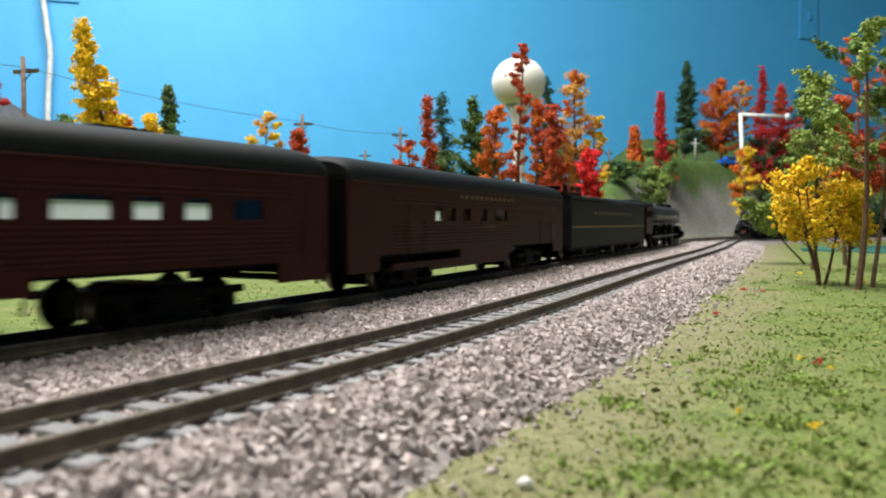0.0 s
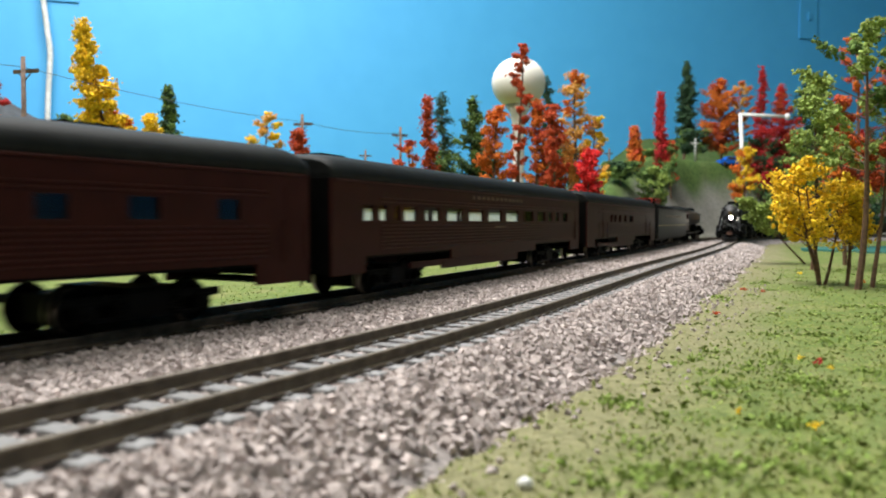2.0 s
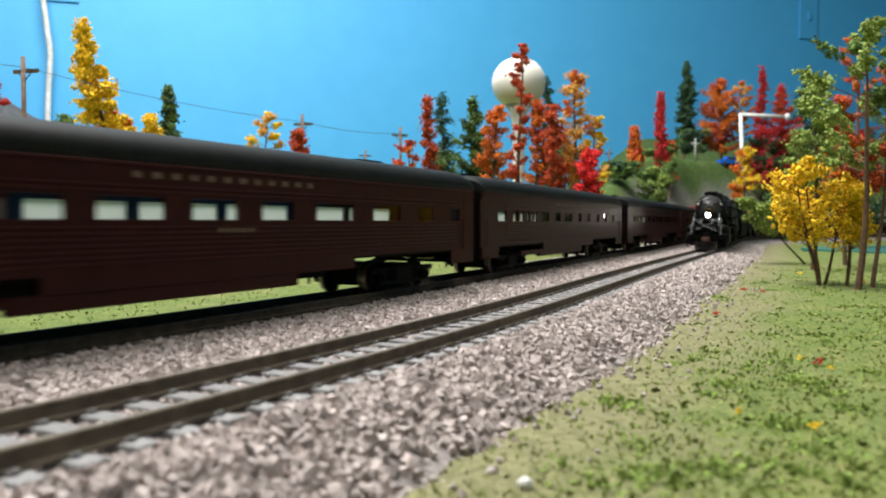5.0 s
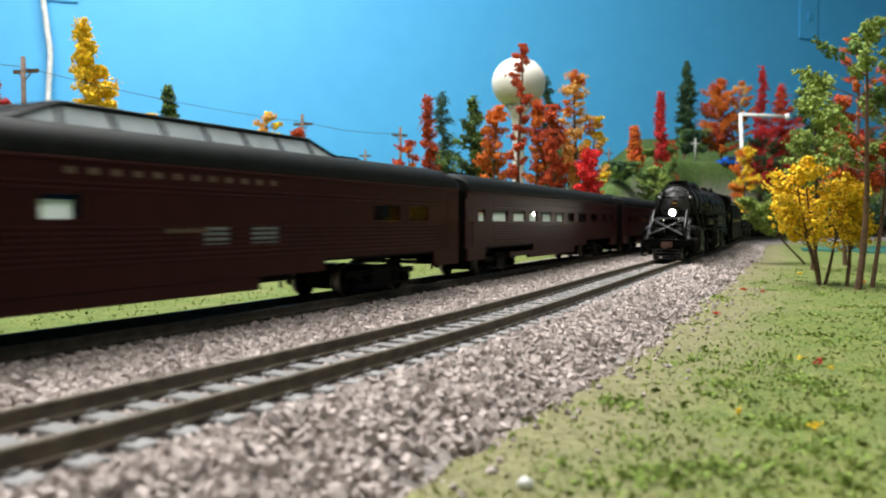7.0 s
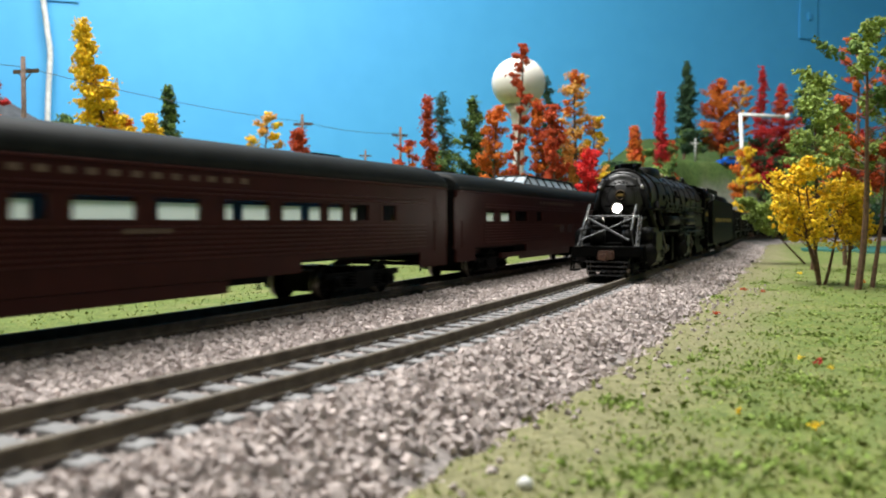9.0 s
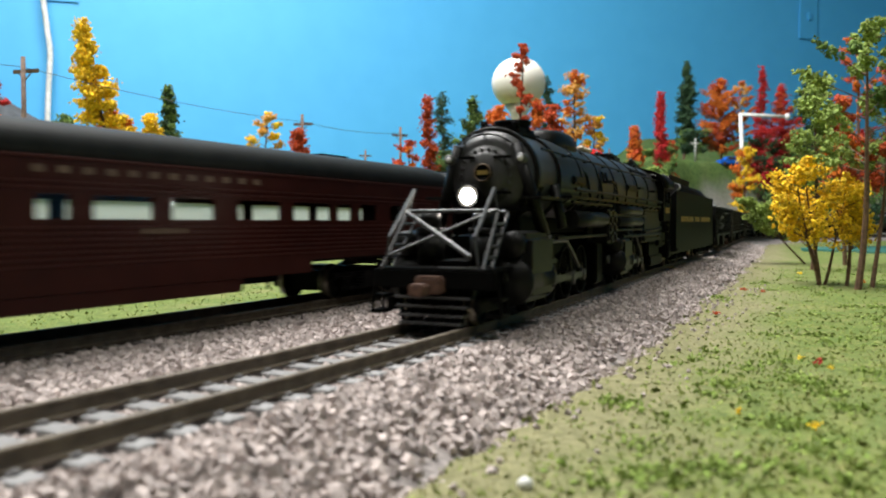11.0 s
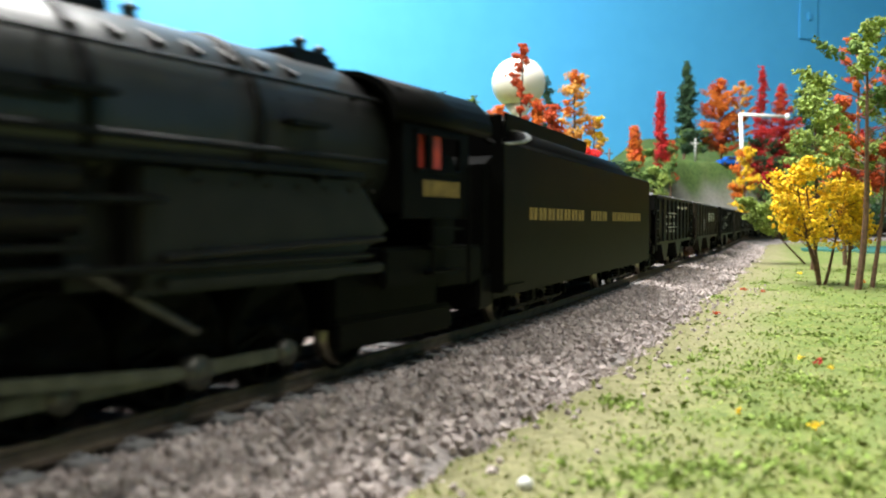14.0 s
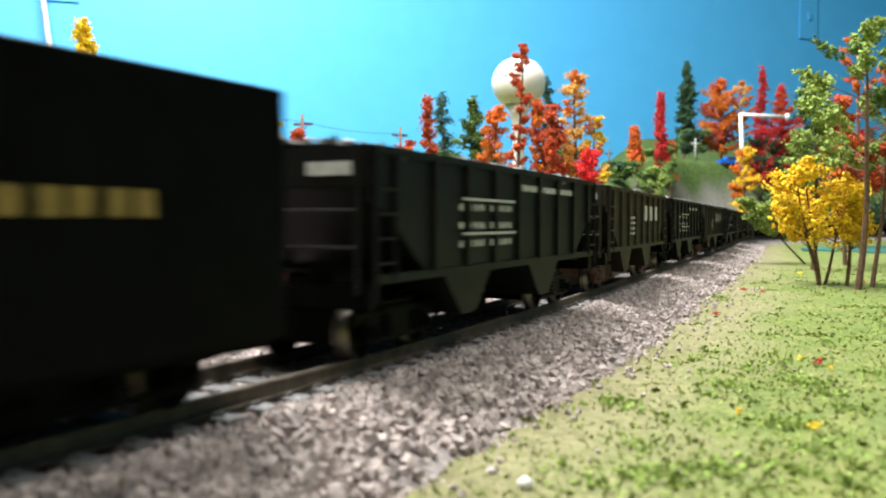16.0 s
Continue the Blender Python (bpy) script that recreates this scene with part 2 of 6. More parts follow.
# ---- the line of the near track: heading and curvature along the way
STEP = 4.0
S = np.arange(-2600, 3601, STEP)
KAPPA = np.interp(S, [-460, -400, 0, 150, 300, 500, 800, 1100, 1300, 1900, 1960], [0, -0.56, -0.56, -0.565, 0.092, 0.065, -0.209, 0.235, 1.541, 1.541, 0]) / 1000
HEAD = np.cumsum(KAPPA) * STEP
I0 = int(np.argmin(abs(S)))
HEAD = HEAD - HEAD[I0] + 0.524
PX = np.cumsum(np.sin(HEAD)) * STEP
PY = np.cumsum(np.cos(HEAD)) * STEP
PX, PY = PX - PX[I0] - 60.40, PY - PY[I0] + 75.56


def spacing(s):
    return 66.7 - 6.65 * np.clip(s, -200, 900) / 1000


def on_line(s, d, z=0.0):
    """The point at s along the near track, d to its right, in millimetres."""
    h = np.interp(s, S, HEAD)
    return np.interp(s, S, PX) + d * np.cos(h), np.interp(s, S, PY) - d * np.sin(h), z


def near_line(X, Y):
    """s along the near track and d to its right for many points."""
    sub = slice(None, None, 4)
    px, py, ss, hh = PX[sub], PY[sub], S[sub], HEAD[sub]
    s_out, d_out = np.empty(len(X)), np.empty(len(X))
    for i in range(0, len(X), 20000):
        x, y = X[i:i + 20000, None], Y[i:i + 20000, None]
        k = np.argmin((x - px) ** 2 + (y - py) ** 2, axis=1)
        dx, dy = x[:, 0] - px[k], y[:, 0] - py[k]
        s_out[i:i + 20000] = ss[k] + dx * np.sin(hh[k]) + dy * np.cos(hh[k])
        d_out[i:i + 20000] = dx * np.cos(hh[k]) - dy * np.sin(hh[k])
    return s_out, d_out


def ease(x):
    x = np.clip(x, 0, 1)
    return x * x * (3 - 2 * x)


def ripple(X, Y, size, seed):
    g = np.random.RandomState(seed)
    out = np.zeros(len(X))
    for _ in range(9):
        a, p, f = g.uniform(0, 6.28), g.uniform(0, 6.28), g.uniform(0.5, 1.8) / size
        out += np.sin((X * np.cos(a) + Y * np.sin(a)) * 6.28 * f + p)
    return out / 9


def shape(X, Y):
    """Ground height and the weights of its coverings."""
    s, d = near_line(X, Y)
    e = -d - 105
    a = ease((s - 640) / 330)
    hill = a * (152 * ease(e / 92) + 100 * ease((e - 150) / 420))
    side = ease((X - 0.10 * Y) / (60 + 0.13 * abs(Y)))
    hill, a = hill * side, a * side
    z = -9 + hill + 0.8 * ripple(X, Y, 60, 1) * np.clip(1 + hill / 10, 1, 6) + 0.35 * ripple(X, Y, 14, 2) + a * 2.4 * ripple(X, Y, 60, 8)
    z += 2.5 * ease((-d - 90) / 30) * (1 - a)
    inside = (d > -103) & (d < 38)
    z = np.where(inside, -10.5, z)
    rock = a * ease((s - 780) / 160) * ease((e - 2) / 14) * ease((66 + 16 * ripple(X, Y, 120, 5) - e) / 24)
    road = a * ease((e - 118) / 8) * ease((176 - e) / 8)
    dust = np.clip(1.2 * ease((86 + 22 * ripple(X, Y, 50, 6) - d) / 46) * (d > 0) + 0.35 * ripple(X, Y, 90, 7), 0, 1)
    moss = ease((hill - 6) / 30)
    return z, rock, road, dust, moss


def height(x, y):
    return float(shape(np.array([x], float), np.array([y], float))[0][0])


# ---- structure: ground sheet, walls, ceiling
def spread(a, b, dense, fine, coarse):
    xs, x = [], a
    while x < b:
        xs.append(x)
        x += fine if dense[0] <= x <= dense[1] else coarse
    return np.array(xs + [b])


def make_ground():
    xs, ys = spread(-2150, 2750, (-250, 900), 7, 26), spread(-1950, 3050, (-20, 1900), 7, 26)
    gx, gy = np.meshgrid(xs, ys)
    X, Y = gx.ravel().astype(float), gy.ravel().astype(float)
    z, rock, road, dust, moss = shape(X, Y)
    w, h = len(xs), len(ys)
    i = np.arange(w * h).reshape(h, w)
    faces = np.stack([i[:-1, :-1], i[:-1, 1:], i[1:, 1:], i[1:, :-1]], -1).reshape(-1, 4)
    ob = raw("ground", np.stack([X, Y, z], 1), faces, M_GROUND, smooth=True)
    for nm, val in (("rock", rock), ("road", road), ("dust", dust), ("moss", moss)):
        ob.data.attributes.new(nm, "FLOAT", "POINT").data.foreach_set("value", val.astype(np.float32))
    tagged(ob, "yellow-green scenic turf over rolling ground with a rocky slope", "ground", kind="structure")


make_ground()


def wall(name, p, q, material, label, top=1460):
    (x0, y0), (x1, y1) = p, q
    n = Vector((y1 - y0, x0 - x1, 0)).normalized() * 90
    bm = B()
    low, high = [(x0, y0, -60), (x1, y1, -60), (x1 + n.x, y1 + n.y, -60), (x0 + n.x, y0 + n.y, -60)], []
    high = [(a, b, top) for a, b, _ in low]
    sweep(bm, [low, high], smooth=False)
    bmesh.ops.recalc_face_normals(bm, faces=bm.faces)
    tagged(part(name, bm, material), label, "wall", kind="structure")


def back_y(x):
    return 1890 + (x + 879) * 0.3056


wall("wall_north", (2800, back_y(2800)), (-2200, back_y(-2200)), M_SKY, "sky-blue painted backdrop wall behind the layout")
wall("wall_east", (2740, -2000), (2740, back_y(2740)), M_SKY, "sky-blue painted side wall")
# west and south walls are out of view, kept dark to cut bounce light
wall("wall_west", (-2140, back_y(-2140)), (-2140, -2000), M_ROOM, "unseen dark brown wall limiting bounce light")
wall("wall_south", (-2200, -1940), (2800, -1940), M_ROOM, "unseen dark brown wall limiting bounce light")
bm = B()
box(bm, -2250, 2850, -2040, 3100, 1460, 1500)
tagged(part("ceiling", bm, M_CEIL), "plain white ceiling", "ceiling", kind="structure")


# ---- loose stuff built in bulk
def chips(name, pts, size, material, seed, flat=0.8, label="", category="", parent=None, leafy=False):
    """Many small angular lumps in one mesh."""
    g = np.random.RandomState(seed)
    n = len(pts)
    cube = np.array([(x, y, z) for x in (-1, 1) for y in (-1, 1) for z in (-1, 1)], float)
    if leafy:
        cube = np.array([(1.3, 0, 0), (-1.3, 0, 0), (0, 1.3, 0), (0, -1.3, 0), (0, 0, 1.3), (0, 0, -1.3)], float)
    k = len(cube)
    v = cube[None] * (1 + g.uniform(-0.34, 0.22, (n, k, 3))) * 0.5
    v = v * g.uniform(0.7, 1.15, (n, 1, 3))
    v[:, :, 2] *= flat
    q = g.normal(size=(n, 4))
    q /= np.linalg.norm(q, axis=1)[:, None]
    w, x, y, z = q.T
    R = np.stack([1 - 2 * (y * y + z * z), 2 * (x * y - z * w), 2 * (x * z + y * w), 2 * (x * y + z * w), 1 - 2 * (x * x + z * z), 2 * (y * z - x * w), 2 * (x * z - y * w), 2 * (y * z + x * w), 1 - 2 * (x * x + y * y)], 1).reshape(n, 3, 3)
    v = np.einsum("nij,nkj->nki", R, v) * np.asarray(size).reshape(-1, 1, 1) + np.asarray(pts)[:, None, :]
    quad = np.array([(0, 1, 3, 2), (4, 6, 7, 5), (0, 4, 5, 1), (2, 3, 7, 6), (0, 2, 6, 4), (1, 5, 7, 3)])
    if leafy:
        quad = np.array([(0, 2, 4), (2, 1, 4), (1, 3, 4), (3, 0, 4), (2, 0, 5), (1, 2, 5), (3, 1, 5), (0, 3, 5)])
        v = v + g.uniform(-0.25, 0.25, v.shape) * np.asarray(size).reshape(-1, 1, 1)
    faces = (quad[None] + k * np.arange(n)[:, None, None]).reshape(-1, quad.shape[1])
    ob = raw(name, v.reshape(-1, 3), faces, material, parent)
    if label:
        tagged(ob, label, category, kind="stuff")
    return ob


def far_d(s):
    return -spacing(s)


BED = [(-106, -12), (-99, -9.2), (-90, -5.0), (-83, -4.1), (18, -4.1), (26, -6.0), (36, -9.6), (42, -12)]


def widen(s):
    """The shoulder spreads a little further along the line."""
    return np.interp(s, [-100, 80, 420, 900], [0, 0, 7, 4])


def bed_z(s, d):
    d = np.where(d > 18, 18 + (d - 18) * 18 / (18 + widen(s)), d + (66.5 - spacing(s)) * (d < -40))
    return np.interp(d, [a for a, _ in BED], [b for _, b in BED])


def make_ballast():
    ss = np.arange(-2500, 3500, 14.0)
    ds = np.arange(-108, 52, 4.0)
    g = np.random.RandomState(3)
    V = []
    for s in ss:
        x, y, _ = on_line(s, ds)
        z = bed_z(s, ds) + g.uniform(-0.25, 0.25, len(ds))
        V.append(np.stack([x, y, z], 1))
    V = np.concatenate(V)
    w, h = len(ds), len(ss)
    i = np.arange(w * h).reshape(h, w)
    faces = np.stack([i[:-1, :-1], i[:-1, 1:], i[1:, 1:], i[1:, :-1]], -1).reshape(-1, 4)
    tagged(raw("ballast_bed", V, faces, M_BED), "pinkish-grey crushed stone roadbed under both tracks", "ballast", kind="structure")
    for a, b, n, lo, hi, seed in ((-95, 130, 42000, 0.75, 1.75, 11), (130, 380, 42000, 0.85, 1.85, 12), (380, 1100, 36000, 1.3, 2.5, 13)):
        s = g.uniform(a, b, n)
        d = g.uniform(-100, 47, n)
        d = np.where(d > 18, 18 + (d - 18) * (1 + widen(s) / 18), d)
        edge = g.uniform(size=n) < np.clip((46 + 5 * np.sin(s / 13) + 4 * np.sin(s / 5.1) - d) / 20, 0.012, 1)
        lane = np.minimum(abs(d), abs(d - far_d(s)))
        ph = (s / 7.3) % 1
        on_tie = (lane < 12.6) & ((ph < 0.29) | (ph > 0.71))
        on_rail = abs(lane - 8.25) < 1.5
        keep = edge & ~on_tie & ~on_rail
        s, d, lane = s[keep], d[keep], lane[keep]
        x, y, _ = on_line(s, d)
        z = bed_z(s, d) + np.where(lane < 13.5, g.uniform(-0.1, 0.6, len(s)), g.uniform(0, 1.1, len(s)))
        chips("ballast_stones", np.stack([x, y, z], 1), g.uniform(lo, hi, len(s)) ** 1.0, M_BALLAST, seed, 0.9, "loose pinkish-grey crushed ballast stones", "ballast")


make_ballast()


# ---- tracks
def rail_mesh(name, offset, s0, s1, parent):
    prof = [(-1.3, -2.6), (1.3, -2.6), (1.3, -2.2), (0.35, -1.9), (0.35, -0.85), (0.6, -0.65), (0.6, -0.08), (0.5, 0), (-0.5, 0), (-0.6, -0.08), (-0.6, -0.65), (-0.35, -0.85), (-0.35, -1.9), (-1.3, -2.2)]
    rings = []
    for s in np.arange(s0, s1, 10.0):
        d = offset(s)
        ring = []
        for a, z in prof:
            x, y, _ = on_line(s, d + a)
            ring.append((x, y, z))
        rings.append(ring)
    bm = B()
    sweep(bm, rings, smooth=False)
    bmesh.ops.recalc_face_normals(bm, faces=bm.faces)
    for f in bm.faces:
        f.material_index = 1 if f.normal.z > 0.95 and f.calc_center_median().z > -0.02 else 0
    return part(name, bm, [M_RAIL, M_RAILTOP], parent)


def make_track(offset, tie_material, label):
    top = tagged(new("railway_track"), label, "railway track", "tracks on the roadbed", "structure")
    for side in (-8.25, 8.25):
        rail_mesh("rail", lambda s, o=side: offset(s) + o, -2450, 3450, top)
    bm = B()
    box(bm, -2.0, 2.0, -13.2, 13.2, -4.8, -2.62, 0.2)
    for y in (-8.25, 8.25):
        for k in (-1, 1):
            box(bm, -0.8, 0.8, y + k * 1.35 - 0.4, y + k * 1.35 + 0.4, -2.7, -2.15)
            box(bm, -0.35, 0.35, y + k * 1.7 - 0.3, y + k * 1.7 + 0.3, -2.7, -2.0)
    first = part("tie", bm, tie_material, top)
    g = random.Random(4)
    for k in range(-12, 262):
        s = k * 7.3
        x, y, _ = on_line(s, offset(s))
        h = math.degrees(np.interp(s, S, HEAD))
        ob = first if k == -12 else new("tie", first.data)
        ob.parent = top
        ob.matrix_basis = pose(x * U, y * U, g.uniform(-0.12, 0.03) * U, 0, 0, 90 - h + g.uniform(-0.7, 0.7))
    return top


make_track(lambda s: 0.0 * s, M_TIE, "near track of brown rails on weathered grey ties in ballast")
make_track(far_d, M_TIEDARK, "far track of brown rails on dark ties in ballast")


# ---- rolling stock
def lathe_y(bm, prof, n=24, cx=0.0, cz=0.0):
    rings = []
    for r, y in prof:
        rings.append([(cx + max(r, 0.01) * math.cos(2 * math.pi * i / n), y, cz + max(r, 0.01) * math.sin(2 * math.pi * i / n)) for i in range(n)])
    return sweep(bm, rings)


def axle(name, r, parent, x, z=None, material=None, driver=False):
    bm = B()
    for k in (-1, 1):
        y = 7.3 * k
        lathe_y(bm, [(r + 0.8, y - 0.2 * k), (r + 0.8, y + 0.4 * k), (r, y + 0.6 * k), (r - 0.1, y + 2.2 * k), (r - 0.9, y + 2.2 * k), (r - 1.1, y + 1.6 * k), (r * 0.3, y + 1.6 * k), (r * 0.28, y + 2.5 * k), (0.02, y + 2.5 * k)], 24)
        if driver:
            for j in range(12):
                a = 2 * math.pi * j / 12
                rod(bm, (r * 0.25 * math.cos(a), y + 2.0 * k, r * 0.25 * math.sin(a)), (r * 0.88 * math.cos(a), y + 2.0 * k, r * 0.88 * math.sin(a)), 0.5, n=5)
            cw = [(r * 0.86 * math.cos(a), 0, r * 0.86 * math.sin(a)) for a in np.linspace(math.pi * 0.7, math.pi * 1.3, 7)]
            sweep(bm, [[(p[0], y + 1.6 * k, p[2]) for p in cw], [(p[0], y + 2.6 * k, p[2]) for p in cw]], smooth=False)
    rod(bm, (0, -7, 0), (0, 7, 0), 1.1, n=8)
    bmesh.ops.recalc_face_normals(bm, faces=bm.faces)
    for f in bm.faces:
        c = f.calc_center_median()
        f.material_index = 1 if abs(f.normal.y) < 0.4 and math.hypot(c.x, c.z) > r - 0.5 else 0
    ob = part(name, bm, [material or M_BLACK, M_BLACK if driver else M_TREAD], parent)
    ob.matrix_basis = pose(x * U, 0, (r if z is None else z) * U)
    return ob


def truck(parent, x, base, r=5.0, axles=2, material=None, y=13.0):
    """A bogie: frame part with its wheelsets under it."""
    bm = B()
    for k in (-1, 1):
        box(bm, x - base / 2 - 6, x + base / 2 + 6, k * (y - 1.4), k * y, 6.2, 8.2, 0.3)
        box(bm, x - 6, x + 6, k * (y - 1.6), k * (y + 0.3), 3.4, 8.6, 0.4)
        for i in range(axles):
            ax = x - base / 2 + base * i / (axles - 1)
            box(bm, ax - 2.6, ax + 2.6, k * (y - 1.8), k * (y + 0.6), 3.0, 7.4, 0.5)
            ball(bm, (ax, k * (y + 0.6), r), 1.3, 8, 6)
        for ax in (x - base / 4, x + base / 4):
            for j in range(4):
                rod(bm, (ax, k * y, 3.6 + j), (ax, k * y, 4.2 + j), 1.3, n=8)
        box(bm, x - base / 2, x + base / 2, k * (y - 1), k * (y - 0.2), 2.6, 3.4)
        rod(bm, (x - base / 2 - 6, k * (y - 0.5), 6), (x - base / 2 - 6, k * (y - 0.5), 2.5), 0.5)
    box(bm, x - 5, x + 5, -y + 1, y - 1, 5.5, 9.5)
    box(bm, x - base / 2 - 3, x + base / 2 + 3, -6.2, 6.2, 2.4, 8.6, 0.4)
    fr = part("truck_frame", bm, material or M_BLACK, parent)
    return [axle("wheelset", r, fr, x - base / 2 + base * i / (axles - 1)) for i in range(axles)]


def bars(name, parent, material, x0, x1, y, z0, z1, counts, gap=0.35, pair=False):
    """Unreadable or owner's lettering as plain bars, word by word."""
    bm = B()
    total = sum(counts) + len(counts) - 1
    w = (x1 - x0) / total
    i = 0
    for c in counts:
        for _ in range(c):
            a = x0 + i * w
            lo, hi = a + w * gap / 2, a + w * (1 - gap / 2)
            if pair:
                box(bm, lo, lo + (hi - lo) * 0.36, y - 0.08, y + 0.08, z0, z1)
                box(bm, hi - (hi - lo) * 0.36, hi, y - 0.08, y + 0.08, z0, z1)
            else:
                box(bm, lo, hi, y - 0.08, y + 0.08, z0, z1)
            i += 1
        i += 1
    return part(name, bm, material, parent)


def coupler(bm, x, k):
    box(bm, x, x + 7 * k, -0.8, 0.8, 8.0, 9.8, 0.2)
    box(bm, x + 5.5 * k, x + 9 * k, -1.8, 1.8, 7.4, 10.2, 0.4)


def passenger_car(label, length=285.0, windows=(), dome=False, kind="coach", lettered=True, dark=(), doors=(), low=()):
    car = thing("passenger_car", label, "train car", "passenger train cars")
    H, W = length / 2, 17.0
    z0, z1, top = 24.2, 29.2, 36.6
    for k in (-1, 1):
        bm = B()
        ya, yb = k * (W - 0.9), k * W
        x = -H
        for a, b in low:
            box(bm, x, a, ya, yb, 18.2, 22.6)
            x = b
        box(bm, x, H, ya, yb, 18.2, 22.6)
        box(bm, -H, H, ya, yb, 13.2, 18.2)
        box(bm, -H, H, ya, yb, 22.6, z0)
        box(bm, -H, H, ya, yb, z1, top)
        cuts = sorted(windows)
        # unseen far side: oversized openings added so light reaches the near windows
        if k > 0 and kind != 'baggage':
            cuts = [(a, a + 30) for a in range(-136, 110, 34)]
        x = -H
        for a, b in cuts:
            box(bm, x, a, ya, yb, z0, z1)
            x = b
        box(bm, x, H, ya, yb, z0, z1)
        for a, b in ((-H, -H + 20), (-H + 88, H - 88), (H - 20, H)):
            box(bm, a, b, ya, yb, 9.6 if a > -H and b < H else 7.9, 13.2)
        box(bm, -62, 26, k * (W - 1.6), k * (W - 0.2), 6.2, 9.8, 0.3)
        box(bm, -90, -62, k * (W - 1.6), k * (W - 0.2), 7.6, 9.8, 0.2)
        part("side", bm, M_TUSCAN, car)
        zs = [15.2 + 1.25 * i for i in range(7)] + [30.4 + 1.2 * i for i in range(2)]
        for z in zs:
            bm = B()
            rod(bm, (-H + 30, k * (W + 0.02), z), (H - 16, k * (W + 0.02), z), 0.26, n=6)
            part("rib", bm, M_TUSCAN2, car)
        bm = B()
        rod(bm, (-H + 2, k * (W + 0.15), 36.3), (H - 2, k * (W + 0.15), 36.3), 0.35, n=6)
        part("gutter", bm, M_TUSCAN2, car)
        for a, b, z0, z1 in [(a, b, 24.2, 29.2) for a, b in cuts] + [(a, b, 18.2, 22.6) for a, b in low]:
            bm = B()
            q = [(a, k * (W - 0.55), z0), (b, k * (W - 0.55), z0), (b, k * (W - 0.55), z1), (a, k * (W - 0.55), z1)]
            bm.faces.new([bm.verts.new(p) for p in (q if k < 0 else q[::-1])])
            # low panes are opaque and pale, standing in for light through the glass
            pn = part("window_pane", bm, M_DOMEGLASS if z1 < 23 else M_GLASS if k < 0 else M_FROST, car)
            pn.visible_shadow = False
            bm = B()
            for c in (a, b):
                box(bm, c - 0.25, c + 0.25, k * (W - 0.3), k * (W + 0.12), z0, z1)
            box(bm, a, b, k * (W - 0.3), k * (W + 0.14), z0 - 0.3, z0 + 0.1)
            part("window_frame", bm, M_TUSCAN2, pn)
        z0, z1 = 24.2, 29.2
        for a, b in doors:
            bm = B()
            box(bm, a, b, k * (W - 0.2), k * (W + 0.12), 13.0, 33.5, 0.1)
            box(bm, a + (b - a) * 0.3, a + (b - a) * 0.7, k * (W - 0.2), k * (W + 0.2), 23.5, 28.5)
            dr = part("door", bm, M_TUSCAN, car)
            bm = B()
            for x in (a - 1.1, b + 1.1):
                rod(bm, (x, k * (W + 0.6), 14), (x, k * (W + 0.6), 24), 0.22)
                for z in (14, 24):
                    rod(bm, (x, k * (W - 0.2), z), (x, k * (W + 0.6), z), 0.22)
            part("grab_iron", bm, M_TUSCAN2, dr)
        if lettered:
            bars("lettering", car, M_FADEDGOLD, -34, 34, k * (W + 0.05), 33.3, 34.7, [12], 0.62)
            bars("name_board", car, M_FADEDGOLD, -7, 7, k * (W + 0.3), 21.2, 22.3, [5], 0.4)
    # interior and ends; black blocks stand in for shade behind some windows
    bm = B()
    box(bm, -H + 1, H - 1, -W + 1, W - 1, 12.4, 13.4)
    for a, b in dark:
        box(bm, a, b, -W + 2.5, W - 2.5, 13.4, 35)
    for k in (-1, 1):
        box(bm, k * H - k * 1.2, k * H, -W + 0.9, W - 0.9, 9, 38)
        box(bm, k * H, k * (H + 5.5), -6.5, 6.5, 9.5, 38.5, 0.6)
        coupler(bm, k * (H - 2), k)
        box(bm, k * (H - 16), k * (H - 3), -14.5, 14.5, 8.2, 9)
    box(bm, -H + 92, H - 92, -9, 9, 7, 12.4, 0.4)
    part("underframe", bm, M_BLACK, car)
    # roof with rounded shoulders, dipping at the ends
    bm = B()
    rings = []
    for x, f in ((-H, 0.72), (-H + 1.5, 0.86), (-H + 5, 0.96), (-H + 12, 1), (0, 1), (H - 12, 1), (H - 5, 0.96), (H - 1.5, 0.86), (H, 0.72)):
        ring = []
        for i in range(17):
            a = math.pi * i / 16
            c, s = math.cos(a), math.sin(a)
            ring.append((x, (W + 0.25) * math.copysign(abs(c) ** 0.62, c), top + (44.6 - top) * f * abs(s) ** 0.8))
        ring.append((x, -W + 0.8, top - 0.1))
        ring.append((x, W - 0.8, top - 0.1))
        rings.append(ring)
    sweep(bm, rings)
    bmesh.ops.recalc_face_normals(bm, faces=bm.faces)
    roof = part("roof", bm, M_ROOF, car, "charcoal rounded roof")
    for x in ((-0.42, 0.30) if kind != "baggage" else (-0.2, 0.3)):
        bm = B()
        box(bm, x * length - 9, x * length + 9, -3.5, 3.5, 44.0, 45.3, 0.4)
        for j in range(4):
            box(bm, x * length - 7 + j * 4, x * length - 5 + j * 4, -3.8, 3.8, 44.4, 45.5)
        part("roof_vent", bm, M_ROOF, roof)
